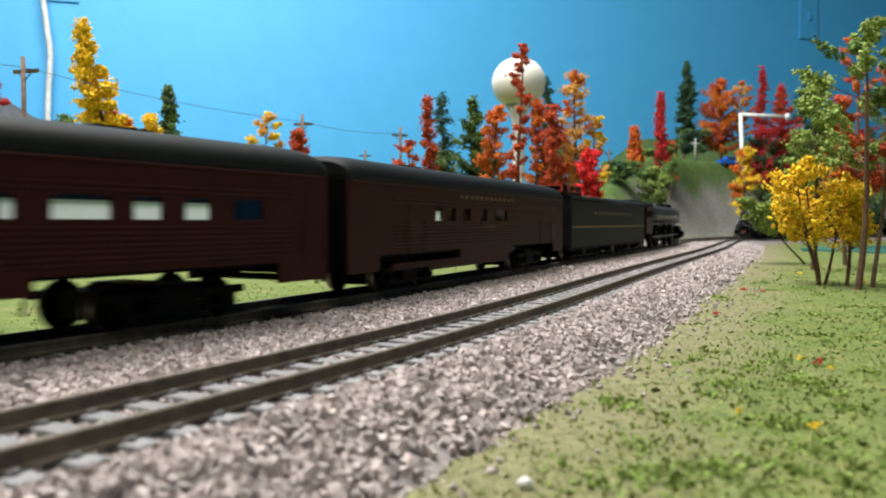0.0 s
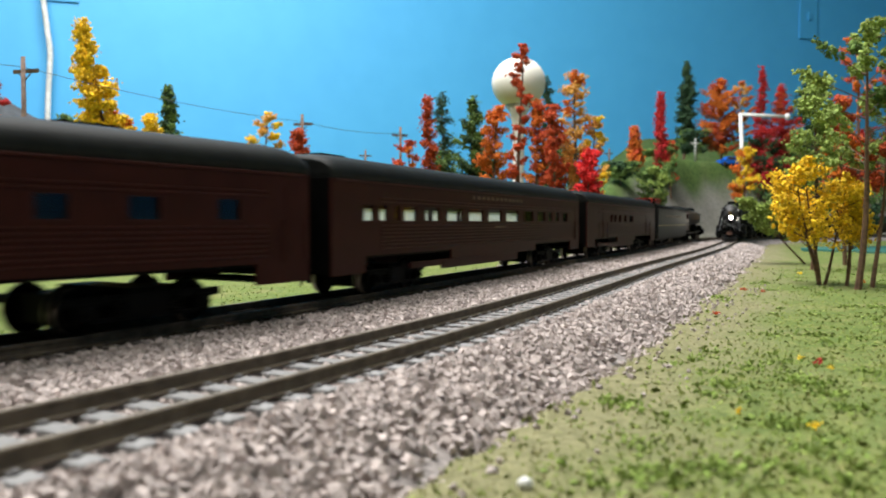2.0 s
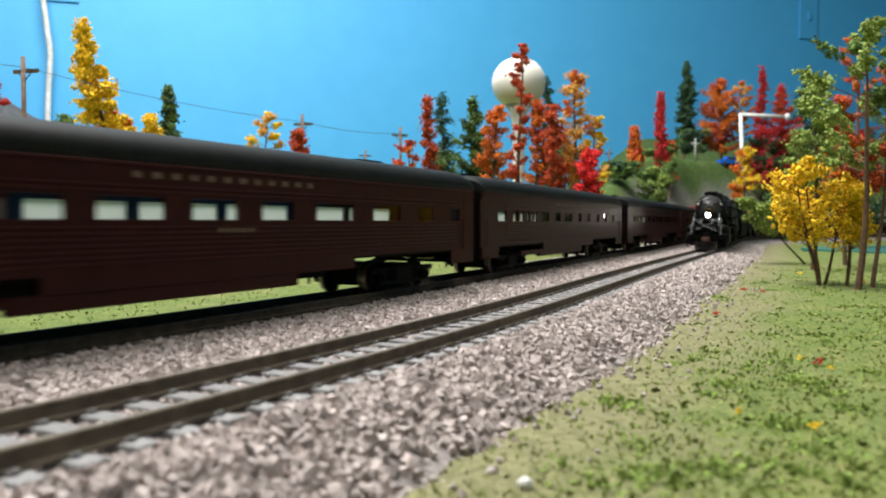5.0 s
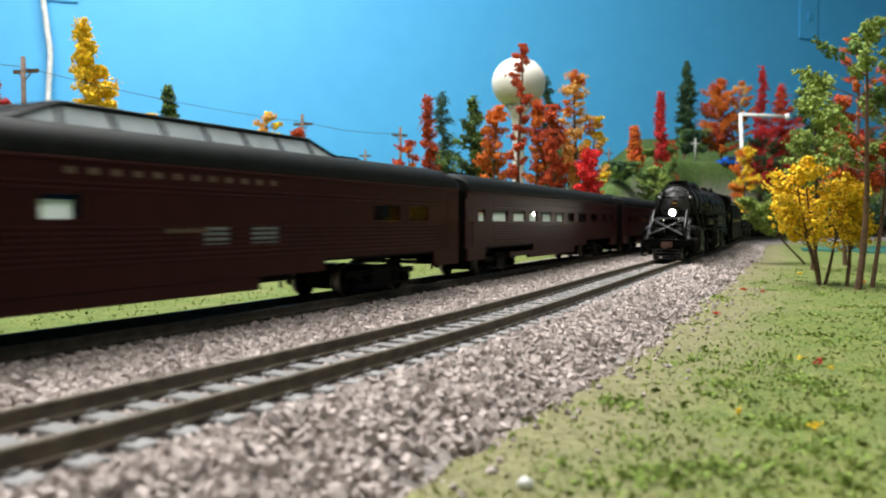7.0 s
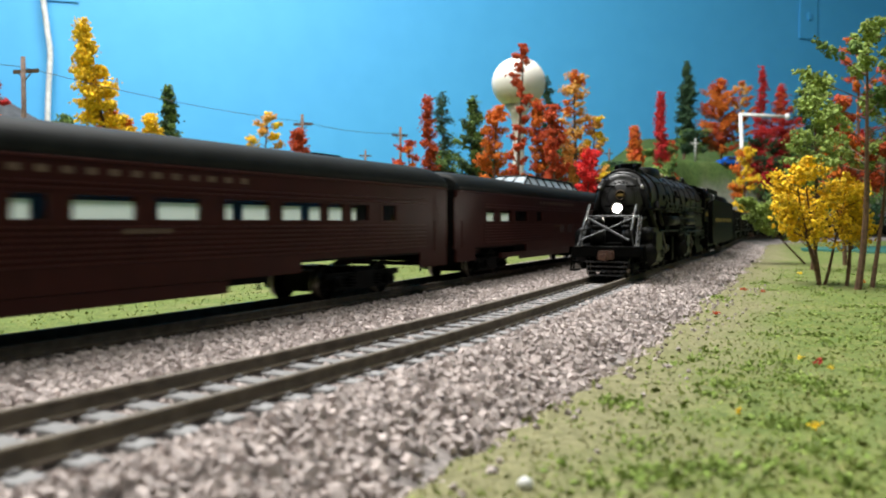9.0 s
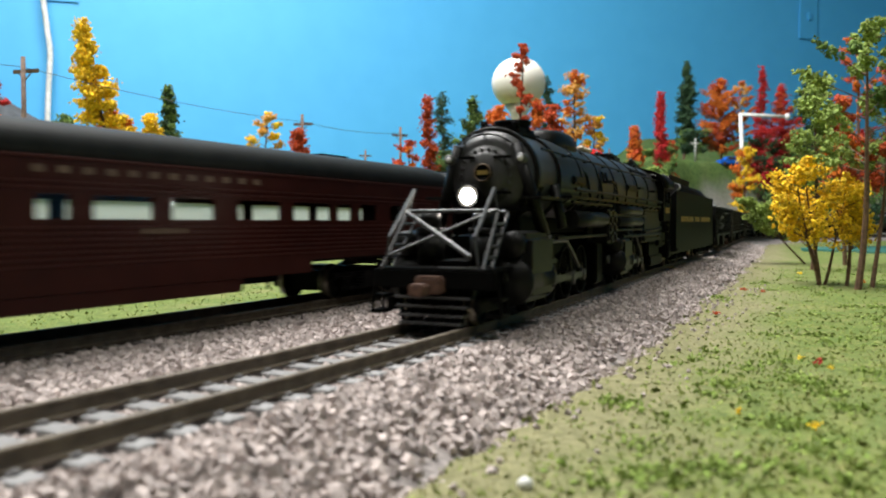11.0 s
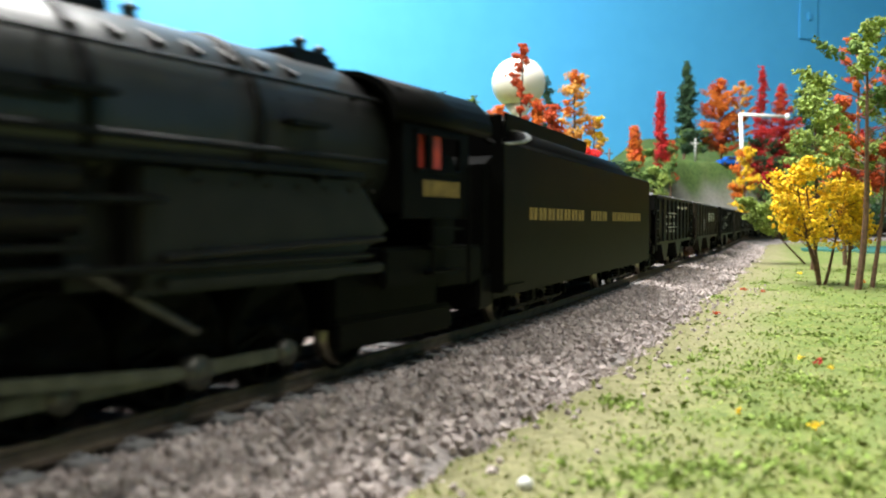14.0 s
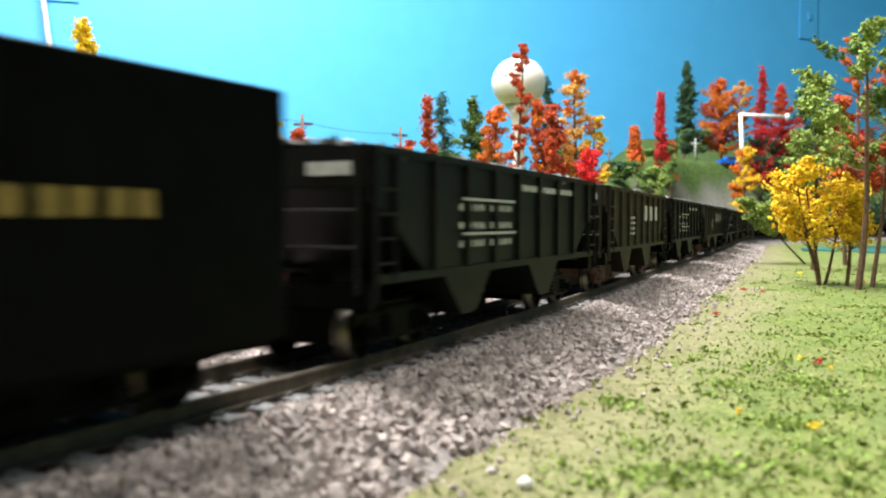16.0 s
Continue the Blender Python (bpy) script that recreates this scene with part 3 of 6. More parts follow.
    if dome:
        cx, hl = 14.0, 57.0
        bm = B()
        # frame bars of the glazed dome
        pts_lo = [(cx + hl * t, 11.8, 42.4) for t in np.linspace(-1, 1, 9)]
        for k in (-1, 1):
            for i, (x, y, z) in enumerate(pts_lo):
                inner = min(max(x, cx - hl * 0.72), cx + hl * 0.78)
                rod(bm, (x, k * y, z), (inner, k * 8.2, 48.2), 0.55, n=6)
            rod(bm, (cx - hl, k * 11.8, 42.4), (cx + hl, k * 11.8, 42.4), 0.6, n=6)
            rod(bm, (cx - hl * 0.72, k * 8.2, 48.2), (cx + hl * 0.78, k * 8.2, 48.2), 0.6, n=6)
        for x, xi in ((cx - hl, cx - hl * 0.72), (cx + hl, cx + hl * 0.78)):
            rod(bm, (x, -11.8, 42.4), (x, 11.8, 42.4), 0.6, n=6)
            rod(bm, (xi, -8.2, 48.2), (xi, 8.2, 48.2), 0.6, n=6)
            for y in (-4, 4):
                rod(bm, (x, y, 42.4), (xi, y * 0.7, 48.2), 0.5, n=6)
        box(bm, cx - hl * 0.72, cx + hl * 0.78, -8.2, 8.2, 48.0, 48.8, 0.3)
        dm = part("dome", bm, M_ROOF, car, "glazed vista dome with charcoal frame")
        xs = [p[0] for p in pts_lo]
        for k in (-1, 1):
            for a, b in zip(xs, xs[1:]):
                ai, bi = (min(max(q, cx - hl * 0.72), cx + hl * 0.78) for q in (a, b))
                bm = B()
                q = [(a, k * 11.7, 42.4), (b, k * 11.7, 42.4), (bi, k * 8.1, 48.1), (ai, k * 8.1, 48.1)]
                sweep(bm, [q, [(x, y - k * 0.3, z) for x, y, z in q]], smooth=False)
                part("dome_pane", bm, M_DOMEGLASS, dm)
        for x, xi, sg in ((cx - hl, cx - hl * 0.72, 1), (cx + hl, cx + hl * 0.78, -1)):
            bm = B()
            q = [(x, -11.7, 42.4), (x, 11.7, 42.4), (xi, 8.1, 48.1), (xi, -8.1, 48.1)]
            sweep(bm, [q, [(a + 0.3 * sg, b, c) for a, b, c in q]], smooth=False)
            part("dome_pane", bm, M_DOMEGLASS, dm)
    wheels = []
    for k in (-1, 1):
        wheels += truck(car, k * (H - 50), 31)
    return car, wheels


def hopper(label, paint, length=132.0, mark=0):
    car = thing("hopper_car", label, "hopper car", "coal hopper cars")
    H, W, top = length / 2, 17.2, 35.6
    wheels = []
    # open box with sloping end sheets
    bm = B()
    box(bm, -H + 20, H - 20, -W + 0.8, W - 0.8, 13.8, 14.8)
    body = part("hopper_floor", bm, paint, car)
    for k in (-1, 1):
        bm = B()
        q = [(-H, top), (H, top), (H, 27), (H - 4, 26), (H - 20, 14.5), (-H + 20, 14.5), (-H + 4, 26), (-H, 27)]
        sweep(bm, [[(x, k * W, z) for x, z in q], [(x, k * (W - 0.7), z) for x, z in q]], smooth=False)
        bmesh.ops.recalc_face_normals(bm, faces=bm.faces)
        part("side_sheet", bm, paint, car)
        bm = B()
        sweep(bm, [[(k * (H - 0.2), y, top), (k * (H - 0.9), y, top), (k * (H - 23), y, 14), (k * (H - 22), y, 14)] for y in (-W + 0.7, W - 0.7)], smooth=False)
        bmesh.ops.recalc_face_normals(bm, faces=bm.faces)
        part("slope_sheet", bm, paint, car)
        bm = B()
        box(bm, -H, H, k * (W - 0.2), k * (W + 0.7), top - 1.0, top + 0.4, 0.2)
        part("top_rail", bm, paint, car)
        bm = B()
        box(bm, k * (H - 0.6), k * (H + 0.3), -W, W, top - 6.4, top + 0.4, 0.2)
        part("end_sheet", bm, paint, car)
        bm = B()
        box(bm, -H + 2, H - 2, k * (W - 0.4), k * (W + 0.6), 13.6, 15.2, 0.2)
        part("side_sill", bm, paint, car)
        bm = B()
        for z in (19.5, 25.5):
            rod(bm, (k * (H + 0.6), -15, z), (k * (H + 0.6), 15, z), 0.4)
        for y in (-15, 15):
            rod(bm, (k * (H + 0.3), y, 12), (k * (H + 0.3), y, top), 0.5)
        part("end_handrail", bm, paint, car)
        bm = B()
        box(bm, k * (H + 0.25), k * (H + 0.45), 5.5, 14, top - 4.4, top - 2.2)
        part("end_lettering", bm, M_WHITE, car)
    n = 9
    for k in (-1, 1):
        for i in range(n):
            x = -H + 8 + (length - 16) * i / (n - 1)
            lo = 15 if abs(x) < H - 20 else 15 + (abs(x) - H + 20) * 0.72
            bm = B()
            box(bm, x - 0.9, x + 0.9, k * W, k * (W + 1.0), lo, top - 0.8)
            part("side_rib", bm, paint, body)
        for e in (-1, 1):
            bm = B()
            for z in (17, 21, 25, 29):
                rod(bm, (e * (H - 7), k * (W + 0.9), z), (e * (H - 1), k * (W + 0.9), z), 0.25)
            rod(bm, (e * (H - 0.8), k * (W + 0.6), 11), (e * (H - 0.8), k * (W + 0.6), top), 0.5)
            rod(bm, (e * (H - 7.2), k * (W + 0.6), 14), (e * (H - 7.2), k * (W + 0.6), 31), 0.35)
            part("ladder", bm, paint, body)
    bm = B()
    box(bm, -H, H, -3, 3, 9.4, 12.5)
    for e in (-1, 1):
        box(bm, e * (H - 3.5), e * H, -W + 0.5, W - 0.5, 9.6, 13.4, 0.3)
        coupler(bm, e * (H - 1), e)
        for y in (-13, 13):
            rod(bm, (e * (H - 20), y, 16), (e * (H - 2), y, 12), 0.6)
        rod(bm, (e * (H - 1.2), -8, 10), (e * (H - 1.2), -8, 40), 0.4)
        ball(bm, (e * (H - 1.6), -8, 34), 2.6, 10, 6, 0.3)
        box(bm, e * (H - 9), e * (H - 3), 3, 8, 13.4, 17, 0.3)
    part("underframe", bm, M_BLACK, car)
    for x in (-24, 24):
        bm = B()
        for k in (-1, 1):
            y0, y1 = (1.0, W - 1.5) if k > 0 else (-W + 1.5, -1.0)
            sweep(bm, [[(x - 13, y0, 14.6), (x + 13, y0, 14.6), (x + 13, y1, 14.6), (x - 13, y1, 14.6)], [(x - 3.5, y0, 5.2), (x + 3.5, y0, 5.2), (x + 3.5, y1, 5.2), (x - 3.5, y1, 5.2)]], smooth=False)
        bmesh.ops.recalc_face_normals(bm, faces=bm.faces)
        part("outlet_chute", bm, paint, car)
    g = np.random.RandomState(5 + mark)
    xs, ys = np.linspace(-H + 1.5, H - 1.5, 40), np.linspace(-W + 1, W - 1, 12)
    gx, gy = np.meshgrid(xs, ys)
    gz = top - 1.2 + 2.6 * (1 - (gy / W) ** 2) * (0.75 + 0.25 * np.cos(gx / H * 6)) + g.uniform(-0.4, 0.4, gx.shape)
    i = np.arange(gx.size).reshape(gx.shape)
    raw("coal_load", np.stack([gx.ravel(), gy.ravel(), gz.ravel()], 1), np.stack([i[:-1, :-1], i[:-1, 1:], i[1:, 1:], i[1:, :-1]], -1).reshape(-1, 4), M_COAL, car)
    k = g.randint(0, gx.size, 700)
    pts = np.stack([gx.ravel()[k] + g.uniform(-1.5, 1.5, 700), np.clip(gy.ravel()[k] + g.uniform(-1.5, 1.5, 700), -W + 1.2, W - 1.2), gz.ravel()[k] + 0.3], 1)
    chips("coal_lump", pts, g.uniform(1.0, 2.4, 700), M_COALBIT, 6, parent=car)
    for k in (-1, 1):
        y = k * (W + 0.25)
        if mark == 0:
            for r, z in enumerate((26, 22.4, 18.8)):
                bars("data_lettering", car, M_WHITE, 4, 33, y, z, z + 1.3, [5, 5], 0.55)
            bars("top_lettering", car, M_WHITE, -46, -2, y, 31.0, 32.4, [6, 6, 5], 0.4)
            for z in (28.0, 21.2):
                bars("stencil_line", car, M_WHITE, 4, 33, y + k * 0.9, z, z + 0.45, [3], 0.05)
        else:
            bars("owner_lettering", car, M_WHITE, -44, -4, y, 24.5, 30.5, [3], 0.55)
            for z in (25, 23, 21, 19):
                bars("data_lettering", car, M_WHITE, 14, 26, y, z, z + 0.9, [3, 2], 0.3)
    for k in (-1, 1):
        wheels += truck(car, k * (H - 20), 20, 4.8, material=M_RUST if mark else M_BLACK, y=11.5)
    return car, wheels


DRIVE_X = [(-22, -40, -58, -76), (-131, -149, -167, -185)]
DR = 8.3
CRANK = 3.9


def freight_engine():
    """Articulated steam engine; its headlight stands at x = 0, it faces +x."""
    eng = thing("steam_locomotive", "black articulated steam freight locomotive with lit headlight", "locomotive")
    AX = 35.9
    bm = B()
    lathe(bm, [(0.01, -6.4), (5.4, -6.2), (6.0, -6.8), (6.3, -7.2), (7.3, -7.2), (7.6, -7.8), (8.2, -7.9), (9.6, -8.3), (10.9, -9.3), (11.8, -10.9), (12.2, -12.6), (12.3, -13.6), (12.9, -13.8), (12.9, -15.6), (12.6, -15.8), (12.7, -32.6)], 48, (0, AX), "x")
    bmesh.ops.recalc_face_normals(bm, faces=bm.faces)
    front = part("smokebox", bm, M_GRAPH, eng, "dull graphite-grey rounded smokebox front")
    front.matrix_basis = pose(-3.4 * U, 0, 0)
    for i in range(22):
        a = 2 * math.pi * i / 22
        bm = B()
        rod(bm, (-7.4, 6.8 * math.cos(a), AX + 6.8 * math.sin(a)), (-6.5, 6.8 * math.cos(a), AX + 6.8 * math.sin(a)), 0.42, n=6)
        part("bolt", bm, M_GRAPH, front)
    bm = B()
    lathe(bm, [(0.01, -5.2), (1.9, -5.2), (2.0, -5.0), (2.4, -5.0), (2.5, -5.4), (2.5, -6.2)], 24, (0, AX + 0.6), "x")
    plate = part("number_plate", bm, M_BLACK, front, "black round number plate with gold rim")
    bm = B()
    for i in range(24):
        a, b = 2 * math.pi * i / 24, 2 * math.pi * (i + 1) / 24
        rod(bm, (-4.95, 2.2 * math.cos(a), AX + 0.6 + 2.2 * math.sin(a)), (-4.95, 2.2 * math.cos(b), AX + 0.6 + 2.2 * math.sin(b)), 0.2, n=5)
    part("plate_rim", bm, M_FADEDGOLD, plate)
    bm = B()
    box(bm, -5.15, -4.95, -1.5, 1.5, AX + 0.1, AX + 1.2)
    part("plate_lettering", bm, M_BRASS, plate)
    for k in (-1, 1):
        bm = B()
        for z in (AX + 4.6, AX - 4.6):
            box(bm, -6.6, -5.9, k * 5.0 - 2.4, k * 5.0 + 2.4, z - 0.35, z + 0.35)
        part("door_hinge", bm, M_BLACK, front)
        bm = B()
        lathe(bm, [(0.01, -5.9), (1.0, -5.9), (1.45, -6.3), (1.45, -9.0), (0.9, -9.6)], 12, (k * 9.9, AX + 4.2), "x")
        rod(bm, (-8.4, k * 9.9, AX + 4.2), (-11.5, k * 10.6, AX + 4.0), 0.5)
        lamp = part("marker_lamp", bm, M_GRAPH, front)
        bm = B()
        ball(bm, (-6.0, k * 9.9, AX + 4.2), 0.85, 10, 6, 0.5)
        part("lens", bm, M_WHITE, lamp, "unlit pale marker lens")
    pts = [(-7.6, 10.9 * math.cos(a), AX + 10.9 * math.sin(a)) for a in np.linspace(math.pi * 0.12, math.pi * 0.88, 14)]
    bm = B()
    for a, b in zip(pts, pts[1:]):
        rod(bm, a, b, 0.3, n=6)
    for a in pts[1::3]:
        rod(bm, a, (a[0] - 3.4, a[1], a[2]), 0.34, n=6)
    part("front_handrail", bm, M_GRAPH, front)
    bm = B()
    box(bm, -12, -6.6, -13.5, 13.5, 26.6, 27.5, 0.2)
    for k in (-1, 1):
        sweep(bm, [[(-9, k * 8.5, 27.4), (-16, k * 9.5, 27.4), (-16, k * 12.9, 33), (-9.2, k * 11.6, 33)], [(-9, k * 9.3, 27.4), (-16, k * 10.3, 27.4), (-16, k * 13.3, 33), (-9.2, k * 12.2, 33)]], smooth=False)
        for y in (3.5, 8.5):
            rod(bm, (-8.5, k * y, 14), (-8.5, k * y, 26.8), 0.55)
    bmesh.ops.recalc_face_normals(bm, faces=bm.faces)
    part("front_shelf", bm, M_BLACK, front)
    bm = B()
    lathe(bm, [(13.1, -36), (13.4, -37), (13.6, -90), (14.4, -150), (14.6, -210)], 40, (0, AX), "x")
    part("boiler", bm, M_BOILER, eng, "satin black boiler with bands")
    bm = B()
    for x, r in ((-36, 13.6), (-60, 13.8), (-84, 13.9), (-108, 14.2), (-130, 14.5), (-152, 14.8), (-178, 14.9), (-16, 13.2)):
        bm = B()
        lathe(bm, [(r - 0.5, x + 0.9), (r, x + 0.8), (r, x - 0.8), (r - 0.5, x - 0.9)], 40, (0, AX), "x")
        part("boiler_band", bm, M_FITTING, eng)
    bm = B()
    box(bm, -82, 10, -4.5, 4.5, 8, 14.5)
    box(bm, -60, -10, -9, 9, 14, 20, 0.5)
    unit_front = part("front_engine_unit", bm, M_BLACK, eng)
    # headlight on its bracket below the smokebox centre
    bm = B()
    lathe(bm, [(0.01, -4.5), (2.6, -4.5), (3.1, -3.5), (3.2, -0.4), (2.7, -0.2), (2.6, -0.8), (0.01, -0.9)], 20, (0, 30.2), "x")
    box(bm, -7, -1, -2.5, 2.5, 26.4, 27.4)
    box(bm, -7, -5, -1, 1, 22, 27)
    part("headlight", bm, M_BLACK, unit_front)
    bm = B()
    ball(bm, (-0.6, 0, 30.2), 1.9, 16, 10, 0.45)
    part("lens", bm, M_LAMP, unit_front, "glowing white headlight lens")
    # stack, domes, sand boxes along the top
    bm = B()
    lathe(bm, [(6.0, 46), (5.7, 49.2), (4.7, 50.6), (5.4, 51.6), (5.4, 52.4), (4.4, 52.4), (4.0, 50)], 28, (-33, 0))
    box(bm, -40, -18, -6.2, 6.2, 46, 49.9, 1.4)
    for k in (-1, 1):
        rod(bm, (-22, k * 4.5, 49), (-22, k * 4.5, 51.4), 1.1, n=10)
    part("chimney", bm, M_BLACK, eng)
    bm = B()
    for x, r, h in ((-66, 11.2, 52.6),):
        bm = B()
        rings = []
        for t, z in ((1.0, 45), (0.97, h - 3.6), (0.90, h - 1.4), (0.74, h - 0.4), (0.05, h)):
            rings.append([(x + 1.5 * r * t * math.copysign(abs(math.cos(a)) ** 0.7, math.cos(a)), 8.6 * t * math.copysign(abs(math.sin(a)) ** 0.7, math.sin(a)), z) for a in np.linspace(0, 2 * math.pi, 24, endpoint=False)])
        sweep(bm, rings)
        part("sand_dome", bm, M_FITTING, eng)
        bm = B()
    for x in (-78, -60, -104):
        for k in (-1, 1):
            bm = B()
            rod(bm, (x, k * 8, 47), (x - 6, k * 13.8, 38), 0.5)
            rod(bm, (x - 6, k * 13.8, 38), (x - 8, k * 14.4, 31), 0.5)
            part("sand_pipe", bm, M_FITTING, eng)
    bm = B()
    for i in range(6):
        bm = B()
        lathe(bm, [(1.0, 48.0), (1.0, 50.4), (1.4, 50.6), (1.4, 51.4), (0.5, 52.0)], 10, (-107 - 2.9 * i, 1.6 * (-1) ** i))
        part("safety_valve", bm, M_VALVE, eng, "ivory safety valve")
    bm = B()
    box(bm, -162, -147, -5.5, 5.5, 48, 52.2, 1.2)
    part("turret", bm, M_FITTING, eng)
    bm = B()
    box(bm, -206, -193, -6, 6, 46.5, 51.6, 1.2)
    part("turret", bm, M_FITTING, eng)
    for x, z in ((-128, 51.6), (-166, 52), (-199, 54), (-204, 53.4)):
        bm = B()
        lathe(bm, [(1.3, 48.5), (0.9, z - 1), (1.4, z - 0.8), (0.3, z)], 10, (x, 3))
        part("whistle", bm, M_GRAPH, eng)
    for i in range(7):
        bm = B()
        rod(bm, (-150 - i * 6, 5, 49), (-152 - i * 6, 12, 45), 0.45)
        part("steam_pipe", bm, M_FITTING, eng)
    # running boards, handrails, pipework
    bm = B()
    for k in (-1, 1):
        box(bm, -198, -34, k * 13.2, k * 17.2, 30.4, 31.3, 0.2)
        box(bm, -34, -8, k * 10.5, k * 16, 29.6, 30.4, 0.2)
        for x in range(-200, -30, 12):
            rod(bm, (x, k * 13, 27.5), (x, k * 17, 30.5), 0.3)
    part("running_board", bm, M_FITTING, eng)
    bm = B()
    for k in (-1, 1):
        rod(bm, (-18, k * 13.0, 43.0), (-206, k * 14.4, 43.4), 0.36, n=6)
        for x in range(-200, -18, 26):
            rod(bm, (x, k * 11.0, 43.0), (x, k * 14.0, 43.3), 0.4, n=6)
    part("handrail", bm, M_FITTING, eng)
    bm = B()
    for k in (-1, 1):
        rod(bm, (-101, k * 15.6, 28.2), (-149, k * 15.6, 28.2), 1.9, n=14)
        rod(bm, (-101, k * 15.8, 24.0), (-149, k * 15.8, 24.0), 1.9, n=14)
        rod(bm, (-40, k * 15.2, 24.6), (-82, k * 15.2, 24.6), 2.6, n=14)
        for z, a, b in ((29.4, -36, -90), (26.2, -88, -160), (21, -86, -150), (19.5, -20, -90), (33.2, -40, -204), (18.4, -110, -200)):
            rod(bm, (a, k * 16.6, z), (b, k * 16.6, z), 0.5, n=6)
        for x in (-88, -91, -96, -120, -157):
            rod(bm, (x, k * 16, 16), (x, k * 16, 30), 0.55, n=6)
        for x in (-84, -91):
            box(bm, x - 3.2, x + 3, k * 12, k * 17.6, 16.8, 28, 0.6)
            for z in (18.6, 21.6, 24.6):
                rod(bm, (x, k * 17.5, z), (x, k * 18.2, z), 1.2, n=10)
        rod(bm, (-12, k * 8, 44), (-14, k * 15, 20), 1.6, n=10)
        rod(bm, (-30, k * 13, 34), (-30, k * 15.5, 22), 1.4, n=10)
        box(bm, -150, -128, k * 14, k * 15.4, 36, 38.4, 0.5)
        box(bm, -62, -48, k * 13, k * 14.6, 35, 37.6, 0.5)
    part("pipework", bm, M_FITTING, eng)
    for x in (-92, -150, -186):
        for k in (-1, 1):
            bm = B()
            box(bm, x - 4, x + 4, k * 14.0, k * 17.0, 37.2, 38.0, 0.2)
            rod(bm, (x - 3, k * 14.2, 37.4), (x - 3, k * 13.2, 41), 0.4)
            rod(bm, (x + 3, k * 14.2, 37.4), (x + 3, k * 13.2, 41), 0.4)
            part("boiler_step", bm, M_FITTING, eng)
    bm = B()
    for k in (-1, 1):
        sweep(bm, [[(-156, k * 12, 15.2), (-156, k * 15.6, 15.2), (-156, k * 15.6, 30), (-156, k * 12, 30)], [(-192, k * 12, 15.2), (-192, k * 15.6, 15.2), (-192, k * 15.6, 30), (-192, k * 12, 30)], [(-206, k * 12, 22.5), (-206, k * 15.6, 22.5), (-198, k * 15.6, 30), (-198, k * 12, 30)]], smooth=False)
        box(bm, -204, -160, k * 15.4, k * 16.4, 15.6, 17.2, 0.3)
        rod(bm, (-160, k * 16.2, 19.5), (-204, k * 16.2, 21), 0.5)
        for x in range(-202, -160, 6):
            for z in (20.5, 28.5):
                ball(bm, (x, k * 15.6, z), 0.45, 6, 4)
    box(bm, -198, -150, -12.5, 12.5, 16, 36)
    part("firebox", bm, M_FIREBOX, eng)
    # frames and the cylinders of both engine units
    bm = B()
    box(bm, -200, -90, -4.5, 4.5, 8, 15)
    box(bm, -150, -86, -9, 9, 15, 24)
    box(bm, -86, -12, -8, 8, 20.5, 25)
    part("main_frame", bm, M_BLACK, eng)
    for xa, xb, r, yc in ((6.5, -16, 6.0, 13.0), (-106, -125.5, 5.4, 13.0)):
        for k in (-1, 1):
            bm = B()
            lathe(bm, [(0.01, xa), (r - 1.6, xa), (r - 1.2, xa - 0.8), (r, xa - 1), (r, xa - 3), (r - 0.3, xa - 3.2), (r - 0.3, xb + 3.2), (r, xb + 3), (r, xb + 1), (r - 1.4, xb + 0.6), (0.01, xb)], 28, (k * yc, 9.6), "x")
            ow, tz = (18.4, 21.0) if xa > 0 else (17.8, 18.2)
            box(bm, xb + 1.2, xa - 1.2, min(k * 8, k * ow), max(k * 8, k * ow), 4.6, tz, 1.6)
            lathe(bm, [(0.01, xa + 0.4), (3.0, xa + 0.4), (3.2, xa - 1), (3.2, xb + 2), (0.01, xb - 0.4)], 16, (k * 14.0, tz - 2.6), "x")
            rod(bm, (xb, k * 13, 10.2), (xb - 16, k * 13, 10.2), 0.5)
            box(bm, xb - 17, xb - 1, k * 12.2, k * 13.8, 12.4, 13.5)
            part("cylinder", bm, M_FITTING, unit_front if xa > 0 else eng)
    # pilot deck, steps, beam and handrails
    PILOT_BACK = pose(-4 * U, 0, 0)
    bm = B()
    box(bm, -2, 19, -8.5, 8.5, 2.6, 8.4, 0.6)
    for k in (-1, 1):
        box(bm, 6, 21, k * 10.2, k * 11.6, 3.2, 6.2, 0.4)
    part("pony_truck", bm, M_BLACK, unit_front)
    bm = B()
    for k in (-1, 1):
        # added block closing the see-through gap ahead of the rear cylinder
        box(bm, -95, -86, k * 3, k * 12.5, 3.0, 16.5, 0.5)
    part("gap_filler", bm, M_BLACK, eng)
    bm = B()
    box(bm, -6, 24, -14.5, 14.5, 12.4, 13.2, 0.3)
    box(bm, 22, 25, -15.2, 15.2, 8.6, 12.9, 0.4)
    for i, z in enumerate((6.6, 4.6, 2.6, 0.9)):
        st = B()
        box(st, 21 - i * 0.3, 25 + i * 0.6, -9.5 + i * 0.6, 9.5 - i * 0.6, z - 0.32, z + 0.32, 0.15)
        part("pilot_step", st, M_GRAPH, unit_front).matrix_basis = PILOT_BACK
    for y in range(-9, 10, 3):
        rod(bm, (22.6, y, 8.8), (25, y * 0.8, 0.6), 0.5)
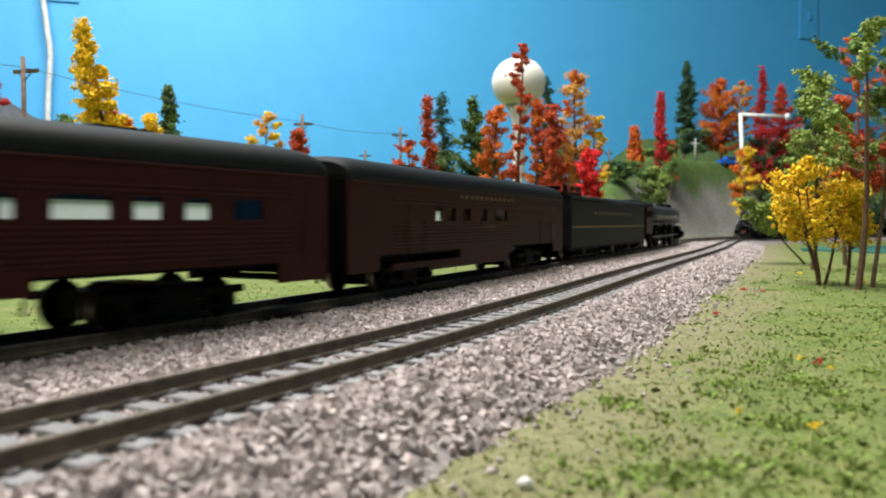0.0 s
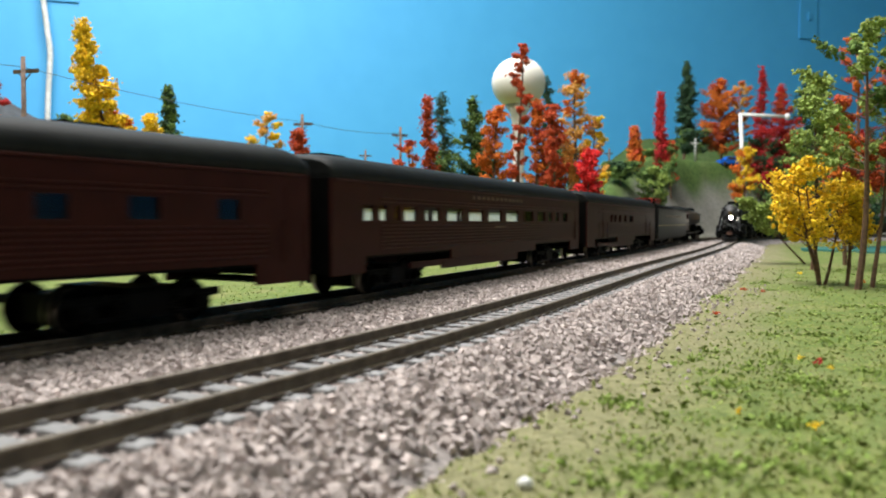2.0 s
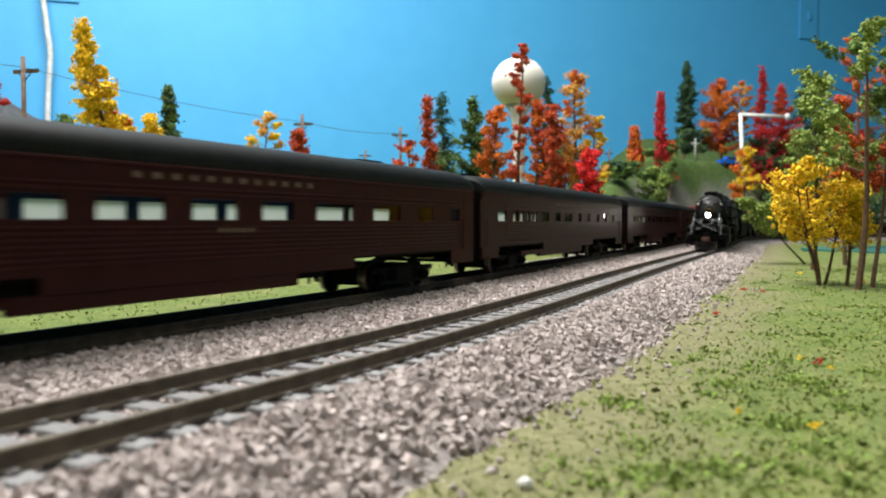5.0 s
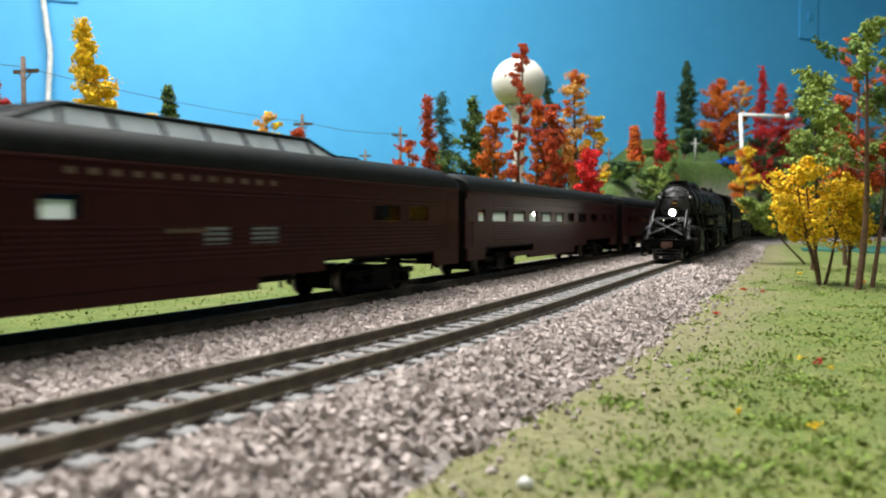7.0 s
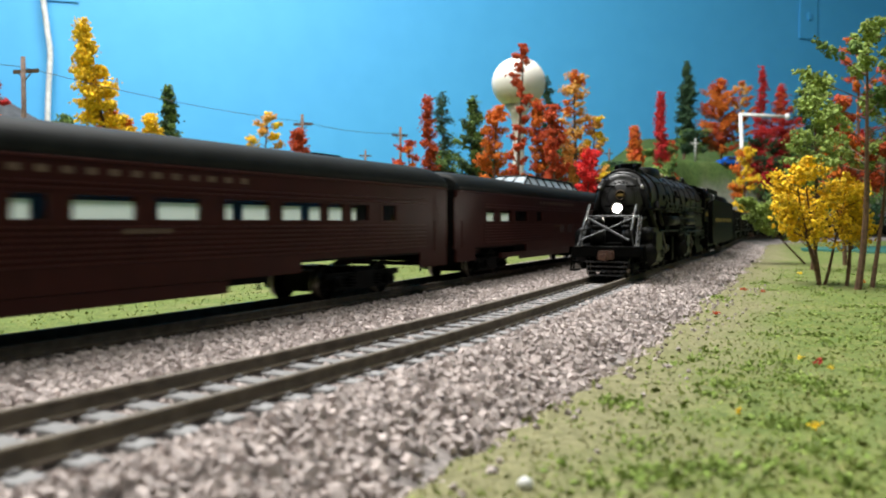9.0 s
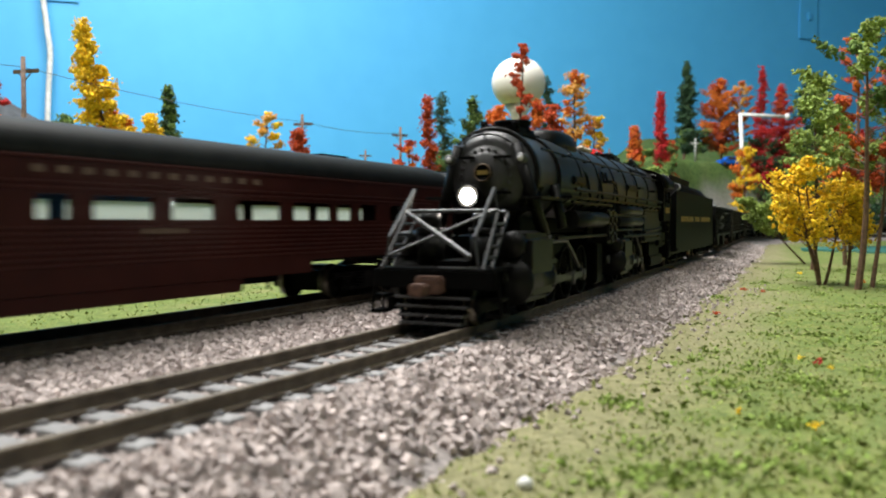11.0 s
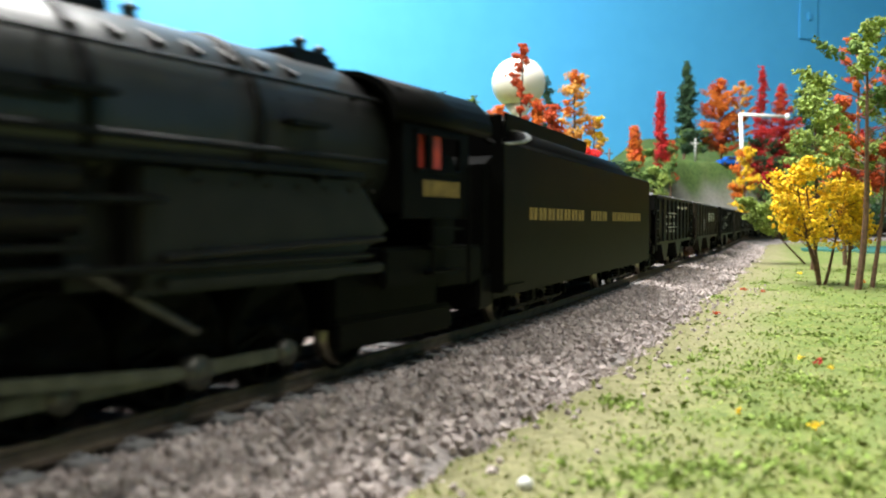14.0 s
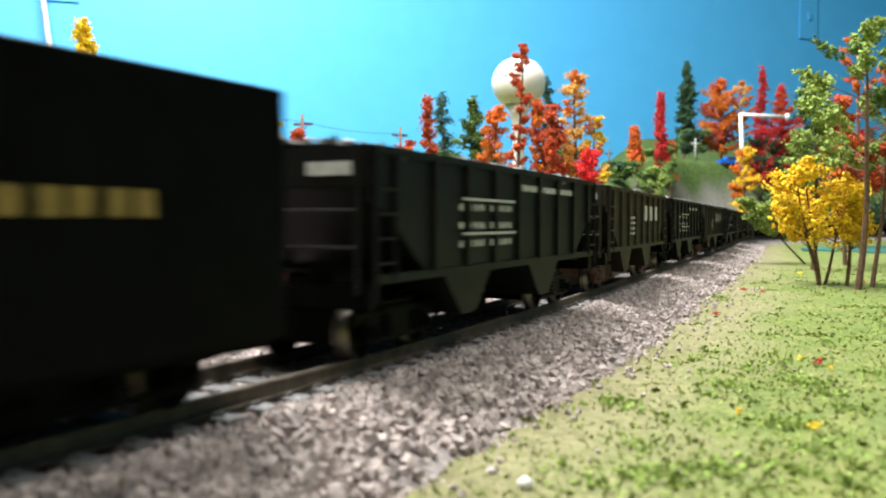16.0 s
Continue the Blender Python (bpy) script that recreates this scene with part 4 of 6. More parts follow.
    for k in (-1, 1):
        box(bm, 18, 24, k * 13, k * 16.5, 2.4, 3.2, 0.2)
        box(bm, 18, 23, k * 13.2, k * 16.3, 6.0, 6.8, 0.2)
        for x in (18.4, 23):
            rod(bm, (x, k * 16.2, 2.6), (x, k * 15.2, 12.8), 0.4)
        ball(bm, (22.5, k * 8, 10.8), 1.2, 8, 6)
        pump = B()
        rod(pump, (6, k * 7, 13.4), (6, k * 7, 21), 3.3, n=16)
        rod(pump, (6, k * 7, 21), (6, k * 7, 22.4), 3.7, n=16)
        rod(pump, (6, k * 7, 22.4), (6, k * 7, 26), 2.6, n=16)
        part("air_pump", pump, M_FITTING, unit_front)
    part("pilot", bm, M_BLACK, unit_front).matrix_basis = PILOT_BACK
    bm = B()
    coupler(bm, 24.5, 1)
    box(bm, 24, 27.5, -3.4, 3.4, 7.6, 11.6, 0.5)
    part("front_coupler", bm, M_RUST, unit_front, "rusty brown front coupler").matrix_basis = PILOT_BACK
    for k in (-1, 1):
        bm = B()
        a0, a1, b0, b1 = (25.2, k * 12.6, 13.2), (13.6, k * 11.8, 25.8), (19.6, k * 12.6, 13.2), (6.6, k * 11.8, 25.8)
        rod(bm, a0, a1, 0.42, n=8)
        rod(bm, b0, b1, 0.42, n=8)
        for q in (0.2, 0.4, 0.6, 0.8):
            rod(bm, [u + (v - u) * q for u, v in zip(a0, a1)], [u + (v - u) * q for u, v in zip(b0, b1)], 0.36, n=6)
        part("pilot_ladder", bm, M_HANDRAIL, unit_front, "grey sloping pilot ladder").matrix_basis = PILOT_BACK
        bm = B()
        rod(bm, (25.2, k * 10.6, 20.2), (12.2, k * 10.4, 31.6), 0.5, n=8)
        rod(bm, (25.2, k * 10.6, 20.4), (25.0, k * 11.6, 13.0), 0.3, n=6)
        rod(bm, (12.4, k * 10.6, 31.2), (12.6, k * 11.6, 25.6), 0.3, n=6)
        part("ladder_handrail", bm, M_HANDRAIL, unit_front, "grey sloping handrail above the pilot ladder").matrix_basis = PILOT_BACK
    bm = B()
    rod(bm, (13.6, -11.8, 26.0), (25.4, 9.6, 16.0), 0.6, n=8)
    rod(bm, (14.2, 11.0, 26.4), (24.2, -12.0, 15.8), 0.34, n=6)
    rod(bm, (13.4, -12.2, 26.4), (13.4, 11.8, 26.4), 0.45, n=6)
    rod(bm, (8.0, -12.2, 26.2), (8.0, 11.8, 26.2), 0.4, n=6)
    part("pilot_handrail", bm, M_HANDRAIL, unit_front, "grey crossed braces over the pilot deck").matrix_basis = PILOT_BACK
    # cab
    bm = B()
    xa, xb = -208.5, -231
    for k in (-1, 1):
        ya, yb = k * 16.2, k * 17
        box(bm, xb, xa, ya, yb, 24.3, 32.6)
        box(bm, xb, xa, ya, yb, 39.4, 41.4)
        for a, b in ((xa, xa - 4), (xa - 8, xa - 8.7), (xb + 3.5, xb)):
            box(bm, b, a, ya, yb, 32.6, 39.4)
        rod(bm, (xb + 1, k * 17.6, 12), (xb + 1, k * 17.6, 34), 0.35)
        for z in (14.4, 18.8, 22.2):
            box(bm, xb + 2, xb + 13, k * 14, k * 17.2, z, z + 0.6)
        rod(bm, (xb + 13, k * 17, 14), (xb + 13, k * 17, 24.5), 0.35)
    box(bm, xa - 1, xa, -16.2, 16.2, 24.3, 46)
    box(bm, xb, xa, -16.2, 16.2, 24.3, 25.2)
    cab = part("cab", bm, M_BLACK, eng)
    bm = B()
    box(bm, -228, -196, -12, 12, 6.5, 19.4, 0.8)
    for k in (-1, 1):
        box(bm, -226, -206, k * 13.5, k * 15.2, 12.5, 19.4, 0.5)
        box(bm, -232, -196, k * 11, k * 13, 3.2, 8.2, 0.6)
    box(bm, -246, -228, -12, 12, 11.2, 19, 0.6)
    # black block standing in for the shaded gap between cab and tender
    box(bm, -234, -224, -12.5, 12.5, 19.2, 36.5, 0.6)
    part("rear_frame_and_gap_block", bm, M_BLACK, eng)
    bm = B()
    rings = []
    for x in (xa + 3, xb - 8):
        outer = [(x, 17.9 * math.copysign(abs(math.cos(a)) ** 0.7, math.cos(a)), 41.0 + 8.6 * math.sin(a) ** 0.9) for a in np.linspace(0.001, math.pi - 0.001, 17)]
        inner = [(x, y * 0.95, z - 0.9) for _, y, z in outer[::-1]]
        rings.append(outer + inner)
    sweep(bm, rings)
    box(bm, -224, -212, -5, 5, 48.8, 50.6, 0.6)
    bmesh.ops.recalc_face_normals(bm, faces=bm.faces)
    part("cab_roof", bm, M_BLACK, cab)
    for k in (-1, 1):
        bm = B()
        for a, b in ((xa - 4, xa - 8), (xa - 8.7, xb + 3.5)):
            for c in (a, b):
                box(bm, c - 0.45, c + 0.45, k * 16.9, k * 17.35, 32.6, 39.4)
            for z in (32.6, 39.2):
                box(bm, b, a, k * 16.9, k * 17.35, z - 0.4, z + 0.4)
        part("window_sash", bm, M_BLACK, cab)
        bm = B()
        box(bm, xb + 8.5, xa - 3.6, k * 15.6, k * 16.0, 32.7, 39.3, 0.1)
        part("window_curtain", bm, M_REDWIN, cab, "red cab window panel")
        bars("road_number", cab, M_BRASS, xb + 3.5, xa - 6, k * 17.05, 28.2, 31.0, [4], 0.25, True)
    # wheels and rods
    spin, rods = [], []
    bm_r = 4.6
    spin.append((axle("pony_wheelset", bm_r, unit_front, 14.0), bm_r))
    spin.append((axle("trailing_wheelset", 5.2, eng, -203), 5.2))
    for unit in DRIVE_X:
        base = unit_front if unit[0] > -50 else eng
        for x in unit:
            spin.append((axle("driving_wheelset", DR, base, x, driver=True), DR))
        mid = (unit[0] + unit[-1]) / 2
        for k in (-1, 1):
            bm = B()
            box(bm, unit[-1] - mid - 1.5, unit[0] - mid + 1.5, k * 10.6, k * 11.5, -0.95, 0.95, 0.2)
            for x in unit:
                lathe_y(bm, [(0.01, k * 10.4), (1.9, k * 10.4), (1.9, k * 11.8), (0.01, k * 11.9)], 14, x - mid)
            bmesh.ops.recalc_face_normals(bm, faces=bm.faces)
            rods.append((part("side_rod", bm, M_STEEL, base), mid, k, "side", None))
            head = unit[0] + 24
            bm = B()
            ln = head - unit[2]
            box(bm, 0, ln, k * 12.0, k * 12.8, -0.8, 0.8, 0.2)
            for x, r in ((0, 2.2), (ln, 1.6)):
                lathe_y(bm, [(0.01, k * 11.9), (r, k * 11.9), (r, k * 13.1), (0.01, k * 13.2)], 14, x)
            bmesh.ops.recalc_face_normals(bm, faces=bm.faces)
            rods.append((part("main_rod", bm, M_STEEL, base), unit[2], k, "main", ln))
            bm = B()
            box(bm, unit[0] - 6, unit[0] + 8, k * 13.4, k * 14.2, 11.5, 13.5, 0.3)
            rod(bm, (unit[0] - 3, k * 14, 20), (unit[0] + 1, k * 14, 11), 0.7)
            rod(bm, (unit[0] + 10, k * 14, 18.5), (unit[0] - 20, k * 14, 18.5), 0.55)
            rod(bm, (unit[0] - 20, k * 14, 18.5), (unit[2], k * 13.6, 10.0), 0.55)
            part("valve_gear", bm, M_STEEL, base)
    return eng, spin, rods, unit_front


def freight_tender():
    ten = thing("coal_tender", "black locomotive tender with rounded shoulders and gold lettering", "tender")
    W, a, b = 17.6, -90.0, 93.0  # faces +x
    bm = B()
    prof = [(-W, 8.4), (W, 8.4), (W, 40.6)]
    prof += [(W - 6.5 + 6.2 * math.cos(t), 40.9 + 5.0 * math.sin(t)) for t in np.linspace(0, math.pi / 2, 8)]
    prof += [(-y, z) for y, z in prof[2:][::-1]]
    nose = lambda z: b - 23 * math.sin(min(max((z - 40.7) / 5.2, 0), 1) * math.pi / 2) ** 0.7  # the shoulders are cut back at the front
    rings = [[(nose(z), y, z) for y, z in prof], [(-34, y, z) for y, z in prof]]
    flat = [(y, min(z, 41.0)) for y, z in prof]
    rings += [[(x, y, z) for y, z in flat] for x in (-52, a)]
    sweep(bm, rings, smooth=False)
    bmesh.ops.recalc_face_normals(bm, faces=bm.faces)
    for f in bm.faces:
        f.smooth = abs(f.normal.x) < 0.5 and 0.1 < f.normal.z < 0.99
    part("tank", bm, M_BLACK, ten)
    # lighter band along the front edge of the shoulders
    bm = B()
    arch = [(y, z) for y, z in prof[2:] if abs(y) > 8]
    for side in (-1, 1):
        strip = [(y, z) for y, z in arch if y * side > 0]
        sweep(bm, [[(nose(z) + 0.2, y * 1.012, z + 0.2), (nose(z) - 3.6, y * 1.012, z + 0.2), (nose(z) - 3.6, y, z - 0.1), (nose(z) + 0.2, y, z - 0.1)] for y, z in strip], smooth=False)
    bmesh.ops.recalc_face_normals(bm, faces=bm.faces)
    part("front_rim", bm, M_RIM, ten, "pale rim along the front edge")
    bm = B()
    for k in (-1, 1):
        sweep(bm, [[(x, k * 10.2, 44), (x, k * 11.0, 44), (x, k * 11.6, 49.8), (x, k * 10.8, 49.8)] for x in (74, -5)], smooth=False)
        rod(bm, (b - 0.5, k * 15.0, 40.6), (b - 0.5, k * 11.6, 42.8), 0.7)
        rod(bm, (-89, k * 16.4, 12), (-89, k * 16.4, 38), 0.35)
        box(bm, 80, b, k * 17.7, k * 18.4, 9, 10)
    sweep(bm, [[(74, y, 40), (73, y, 40), (73, y, 49.6), (74, y, 49.6)] for y in (-10, 10)], smooth=False)
    sweep(bm, [[(-4, y, 41), (-5, y, 41), (-5, y, 49.4), (-4, y, 49.4)] for y in (-10, 10)], smooth=False)
    hatch = B()
    box(hatch, -82, -69, -4, 4, 40.9, 43.8, 0.8)
    part("water_hatch", hatch, M_BLACK, ten)
    for y in (-6, 6):
        rail = B()
        rod(rail, (a - 0.5, y, 12), (a - 0.5, y, 39), 0.35)
        part("rear_grab_rail", rail, M_BLACK, ten)
    bmesh.ops.recalc_face_normals(bm, faces=bm.faces)
    part("coal_bunker", bm, M_BLACK, ten)
    g = np.random.RandomState(8)
    gx, gy = np.meshgrid(np.linspace(-3, 72, 26), np.linspace(-9.4, 9.4, 8))
    gz = 47.4 + 2.2 * (1 - (gy / 9.6) ** 2) + g.uniform(-0.5, 0.6, gx.shape)
    i = np.arange(gx.size).reshape(gx.shape)
    raw("coal_load", np.stack([gx.ravel(), gy.ravel(), gz.ravel()], 1), np.stack([i[:-1, :-1], i[:-1, 1:], i[1:, 1:], i[1:, :-1]], -1).reshape(-1, 4), M_COAL, ten)
    k = g.randint(0, gx.size, 400)
    chips("coal_lump", np.stack([gx.ravel()[k], gy.ravel()[k], gz.ravel()[k] + 0.5], 1), g.uniform(1, 2.6, 400), M_COALBIT, 9, parent=ten)
    for k in (-1, 1):
        bars("lettering", ten, M_BRASS, -70, 76, k * (W + 0.06), 24.2, 27.2, [7, 3, 7], 0.3, True)
    bm = B()
    box(bm, a, b, -15, 15, 7, 8.6)
    coupler(bm, a, -1)
    rod(bm, (b, 0, 8.4), (b + 24, 0, 9.4), 1.2)
    box(bm, b, b + 8, -15, 15, 5.5, 13, 0.5)
    box(bm, b, b + 5, -14.5, 14.5, 13, 36, 0.5)
    part("underframe", bm, M_BLACK, ten)
    wheels = []
    for x in (-56, 52):
        wheels += truck(ten, x, 44, 4.8, 3, y=12.5)
    return ten, wheels


def passenger_engine():
    """The engine ahead of the passenger cars, seen from behind; it faces +x, tender behind."""
    eng = thing("steam_locomotive", "dark passenger steam locomotive running ahead of its tender", "locomotive")
    bm = B()
    lathe(bm, [(11.5, -60), (11.8, 0), (11.0, 100), (10.6, 168), (9, 170), (0.01, 170.5)], 28, (0, 30), "x")
    part("boiler", bm, M_BOILER, eng)
    bm = B()
    for x, h in ((140, 45), (90, 44.5), (20, 44)):
        lathe(bm, [(4.5, 38), (4.2, h - 2), (2, h - 0.3), (0.1, h)], 16, (x, 0))
    for k in (-1, 1):
        box(bm, -60, 160, k * 11, k * 16, 23, 24)
        rod(bm, (-60, k * 12.5, 36), (166, k * 12, 36), 0.4)
    box(bm, -60, 172, -5, 5, 8, 22)
    box(bm, 168, 176, -14, 14, 8, 13, 0.4)
    sweep(bm, [[(176, -13, 8), (176, 13, 8), (176, 13, 12), (176, -13, 12)], [(185, -4, 2), (185, 4, 2), (185, 4, 3), (185, -4, 3)]], smooth=False)
    part("chassis", bm, M_BLACK, eng)
    bm = B()
    for k in (-1, 1):
        box(bm, -92, -60, k * 15.5, k * 16.5, 14, 28)
        box(bm, -92, -60, k * 15.5, k * 16.5, 34, 38)
        for x in (-91, -76, -61):
            box(bm, x - 1, x + 1, k * 15.5, k * 16.5, 28, 34)
    box(bm, -61, -60, -16, 16, 14, 38)
    cab = part("cab", bm, M_TUSCAN, eng)
    bm = B()
    rings = []
    for x in (-58, -97):
        outer = [(x, 17 * math.cos(a), 38 + 5.5 * math.sin(a)) for a in np.linspace(0, math.pi, 13)]
        rings.append(outer + [(x, y * 0.95, z - 0.8) for _, y, z in outer[::-1]])
    sweep(bm, rings)
    bmesh.ops.recalc_face_normals(bm, faces=bm.faces)
    part("cab_roof", bm, M_ROOF, cab)
    for k in (-1, 1):
        bm = B()
        rod(bm, (152, k * 12.5, 11), (130, k * 12.5, 11), 5, n=18)
        box(bm, 132, 150, k * 8, k * 14, 12, 20, 0.8)
        part("cylinder", bm, M_BLACK, eng)
        bm = B()
        box(bm, -30, 105, k * 10.8, k * 11.8, 9.5, 11.3, 0.2)
        rod(bm, (130, k * 12.6, 11), (60, k * 12.4, 11), 0.8)
        part("side_rod", bm, M_STEEL, eng)
    for x in (-28, 8, 66, 102):
        axle("driving_wheelset", 11.0, eng, x, driver=True)
    for x in (124, 158):
        axle("leading_wheelset", 5.0, eng, x)
    axle("trailing_wheelset", 5.5, eng, -70)

    ten = thing("coal_tender", "long dark green-black passenger tender with yellow stripe", "tender")
    bm = B()
    box(bm, -114, 114, -16.8, 16.8, 8.6, 37.5, 0.8)
    rings = [[(x, 16.8 * math.cos(a), 37 + 5.0 * math.sin(a) ** 0.8) for a in np.linspace(0.001, math.pi - 0.001, 13)] for x in (-110, 112)]
    sweep(bm, rings)
    bmesh.ops.recalc_face_normals(bm, faces=bm.faces)
    part("tank", bm, M_HOPPER, ten)
    bm = B()
    box(bm, -112, -76, -13, 13, 39, 46.6, 0.8)
    house = part("doghouse", bm, M_HOPPER, ten, "small brakeman's cabin")
    for k in (-1, 1):
        bm = B()
        for z in (42.2, 45.6):
            box(bm, -109, -79, k * 12.9, k * 13.8, z, z + 0.8, 0.1)
        for x in (-109, -95, -80):
            box(bm, x, x + 1.2, k * 12.9, k * 13.8, 42.2, 46.4, 0.1)
        part("window_frame", bm, M_REDWIN, house, "red window frame")
    bm = B()
    for z in (42.2, 45.6):
        box(bm, -112.9, -111.9, -11, 11, z, z + 0.8, 0.1)
    for y in (-11, 0, 10):
        box(bm, -112.9, -111.9, y, y + 1.2, 42.2, 46.4, 0.1)
    part("window_frame", bm, M_REDWIN, house, "red window frame")
    for k in (-1, 1):
        bm = B()
        box(bm, -113, 113, k * 16.75, k * 16.95, 20.6, 21.4)
        part("stripe", bm, M_BRASS, ten, "thin yellow stripe")
        bars("lettering", ten, M_FADEDGOLD, -60, 60, k * 16.9, 29, 31, [12], 0.5)
    bm = B()
    box(bm, -112, 112, -14, 14, 7.2, 9)
    coupler(bm, -113, -1)
    for k in (-1, 1):
        for z in range(12, 34, 4):
            rod(bm, (-114.6, k * 9, z), (-114.6, k * 13, z), 0.3)
    part("underframe", bm, M_BLACK, ten)
    wheels = truck(ten, -70, 62, 4.8, 4) + truck(ten, 68, 62, 4.8, 4)
    return eng, ten, wheels


def span(a, b, n, w):
    """n windows of width w between a and b."""
    step = (b - a) / n
    return [(a + step * (i + 0.5) - w / 2, a + step * (i + 0.5) + w / 2) for i in range(n)]


def make_trains():
    eng, spin, rods, unit_front = freight_engine()
    ten, tw = freight_tender()
    hops = []
    for i in range(13):
        if i < 2:
            hops.append(hopper(*(("black ribbed coal hopper car with white stencils", M_HOPPER, 132, 0), ("olive-brown coal hopper car with large white letters", M_HOPPER2, 132, 1))[i]))
        else:
            src = hops[i % 2][0]
            hops.append((copy_thing(src, pose(0, 0, 0)), []))
    peng, pten, pw = passenger_engine()
    cars = []
    cars.append(passenger_car("dark red baggage and mail car with sliding doors", 240, [(-57, -50), (-45, -37), (-29, -21), (-10, -2), (9, 24)], kind="baggage", doors=((-79, -68), (76, 93)), lettered=True))
    w_coach = [(-124, -117), (-114, -108), (-103, -99), (-96, -86), (-79, -66), (-59, -43), (-37, -20), (-14, 3), (9, 27), (35, 51), (58, 72), (77, 85), (91, 99), (106, 117)]
    w_sleeper = [(-124, -112), (-103, -95), (-93, -87), (-82, -78), (-75, -65), (-57, -44), (-33, -22), (-15, 3), (17, 25), (38, 46), (63, 71), (84, 93), (109, 117)]
    w_mixed = [(-131, -123), (-114, -94), (-86, -68), (-62, -49), (-42, -23), (-15, 1), (10, 24), (34, 54), (65, 83), (95, 108), (121, 130)]
    w_dome = [(-110, -99), (-93, -77), (-72, -53), (-38, -28), (81, 98), (104, 118)]
    w_diner = [(-132, -122), (-112, -98), (-90, -74), (-62, -44), (-32, -24), (-19, -3), (2, 16), (24, 41), (46, 64), (67, 75), (79, 89), (97, 106)]
    cars.append(passenger_car("dark red fluted passenger coach with a row of windows", windows=w_coach, doors=((133, 140),)))
    cars.append(passenger_car("dark red fluted sleeping car with uneven windows", windows=w_sleeper, dark=((34, 126),), doors=((-145, -139.5), (133, 140))))
    cars.append(passenger_car("dark red fluted lounge car with mixed windows", windows=w_mixed, doors=((-145, -139.5), (133, 140))))
    cars.append(passenger_car("dark red dome car with glazed vista dome", windows=w_dome, dome=True, dark=((8, 76),), low=((5, 15), (22, 34)), doors=((-145, -139.5), (133, 140))))
    cars.append(passenger_car("dark red dining car with wide windows", windows=w_diner, doors=((-145, -139.5), (133, 140))))
    cars.append((copy_thing(cars[5][0], pose(0, 0, 0)), []))
    cars.append((copy_thing(cars[2][0], pose(0, 0, 0)), []))
    cars.append((copy_thing(cars[1][0], pose(0, 0, 0)), []))
    return eng, spin, rods, unit_front, ten, tw, hops, peng, pten, pw, cars


TRAINS = make_trains()


# ---- motion along the line
RUN_T = [0, 1, 2, 3, 4, 5, 6, 7, 8, 9, 10, 11, 11.5, 12, 12.5, 13, 13.5, 14, 14.5, 15, 15.5, 16]
RUN_S = [1293.2, 1184.3, 1088.1, 970.9, 840.2, 712.6, 598.9, 500.4, 411.5, 324.7, 235.4, 142.9, 94.5, 50.6, 5.0, -42.5, -86.5, -130.5, -181, -240, -311.5, -386]
RUN_V = np.gradient(np.array(RUN_S), np.array(RUN_T, float))


def freight_s(t):
    i = min(max(int(np.searchsorted(RUN_T, t, side="right")) - 1, 0), len(RUN_T) - 2)
    w = RUN_T[i + 1] - RUN_T[i]
    q = (t - RUN_T[i]) / w
    return float((1 + 2 * q) * (1 - q) ** 2 * RUN_S[i] + q * (1 - q) ** 2 * w * RUN_V[i] + q * q * (3 - 2 * q) * RUN_S[i + 1] + q * q * (q - 1) * w * RUN_V[i + 1])


def passenger_s(t):
    u = min(t, 9.0)
    ease_in = 6 * math.exp(-((t - 7.15) / 0.4) ** 2) - 5 * math.exp(-((t - 1.8) / 0.45) ** 2)
    return 156.2 * u - 7.23 * u * u / 2 + 0.263 * u ** 3 + 155 * (t - u) + ease_in


def seat(s, reach, far, turn):
    """The pose of a vehicle whose two bogie centres ride the line reach before and behind s."""
    pts = []
    for q in (s + reach, s - reach):
        d = far_d(q) if far else 0.0
        x, y, _ = on_line(q, d)
        pts.append((x, y))
    (xa, ya), (xb, yb) = pts
    a = math.degrees(math.atan2(ya - yb, xa - xb)) + (180 if turn else 0)
    return pose((xa + xb) / 2 * U, (ya + yb) / 2 * U, 0, 0, 0, a)


TIMES = [i * 0.2 for i in range(81)]


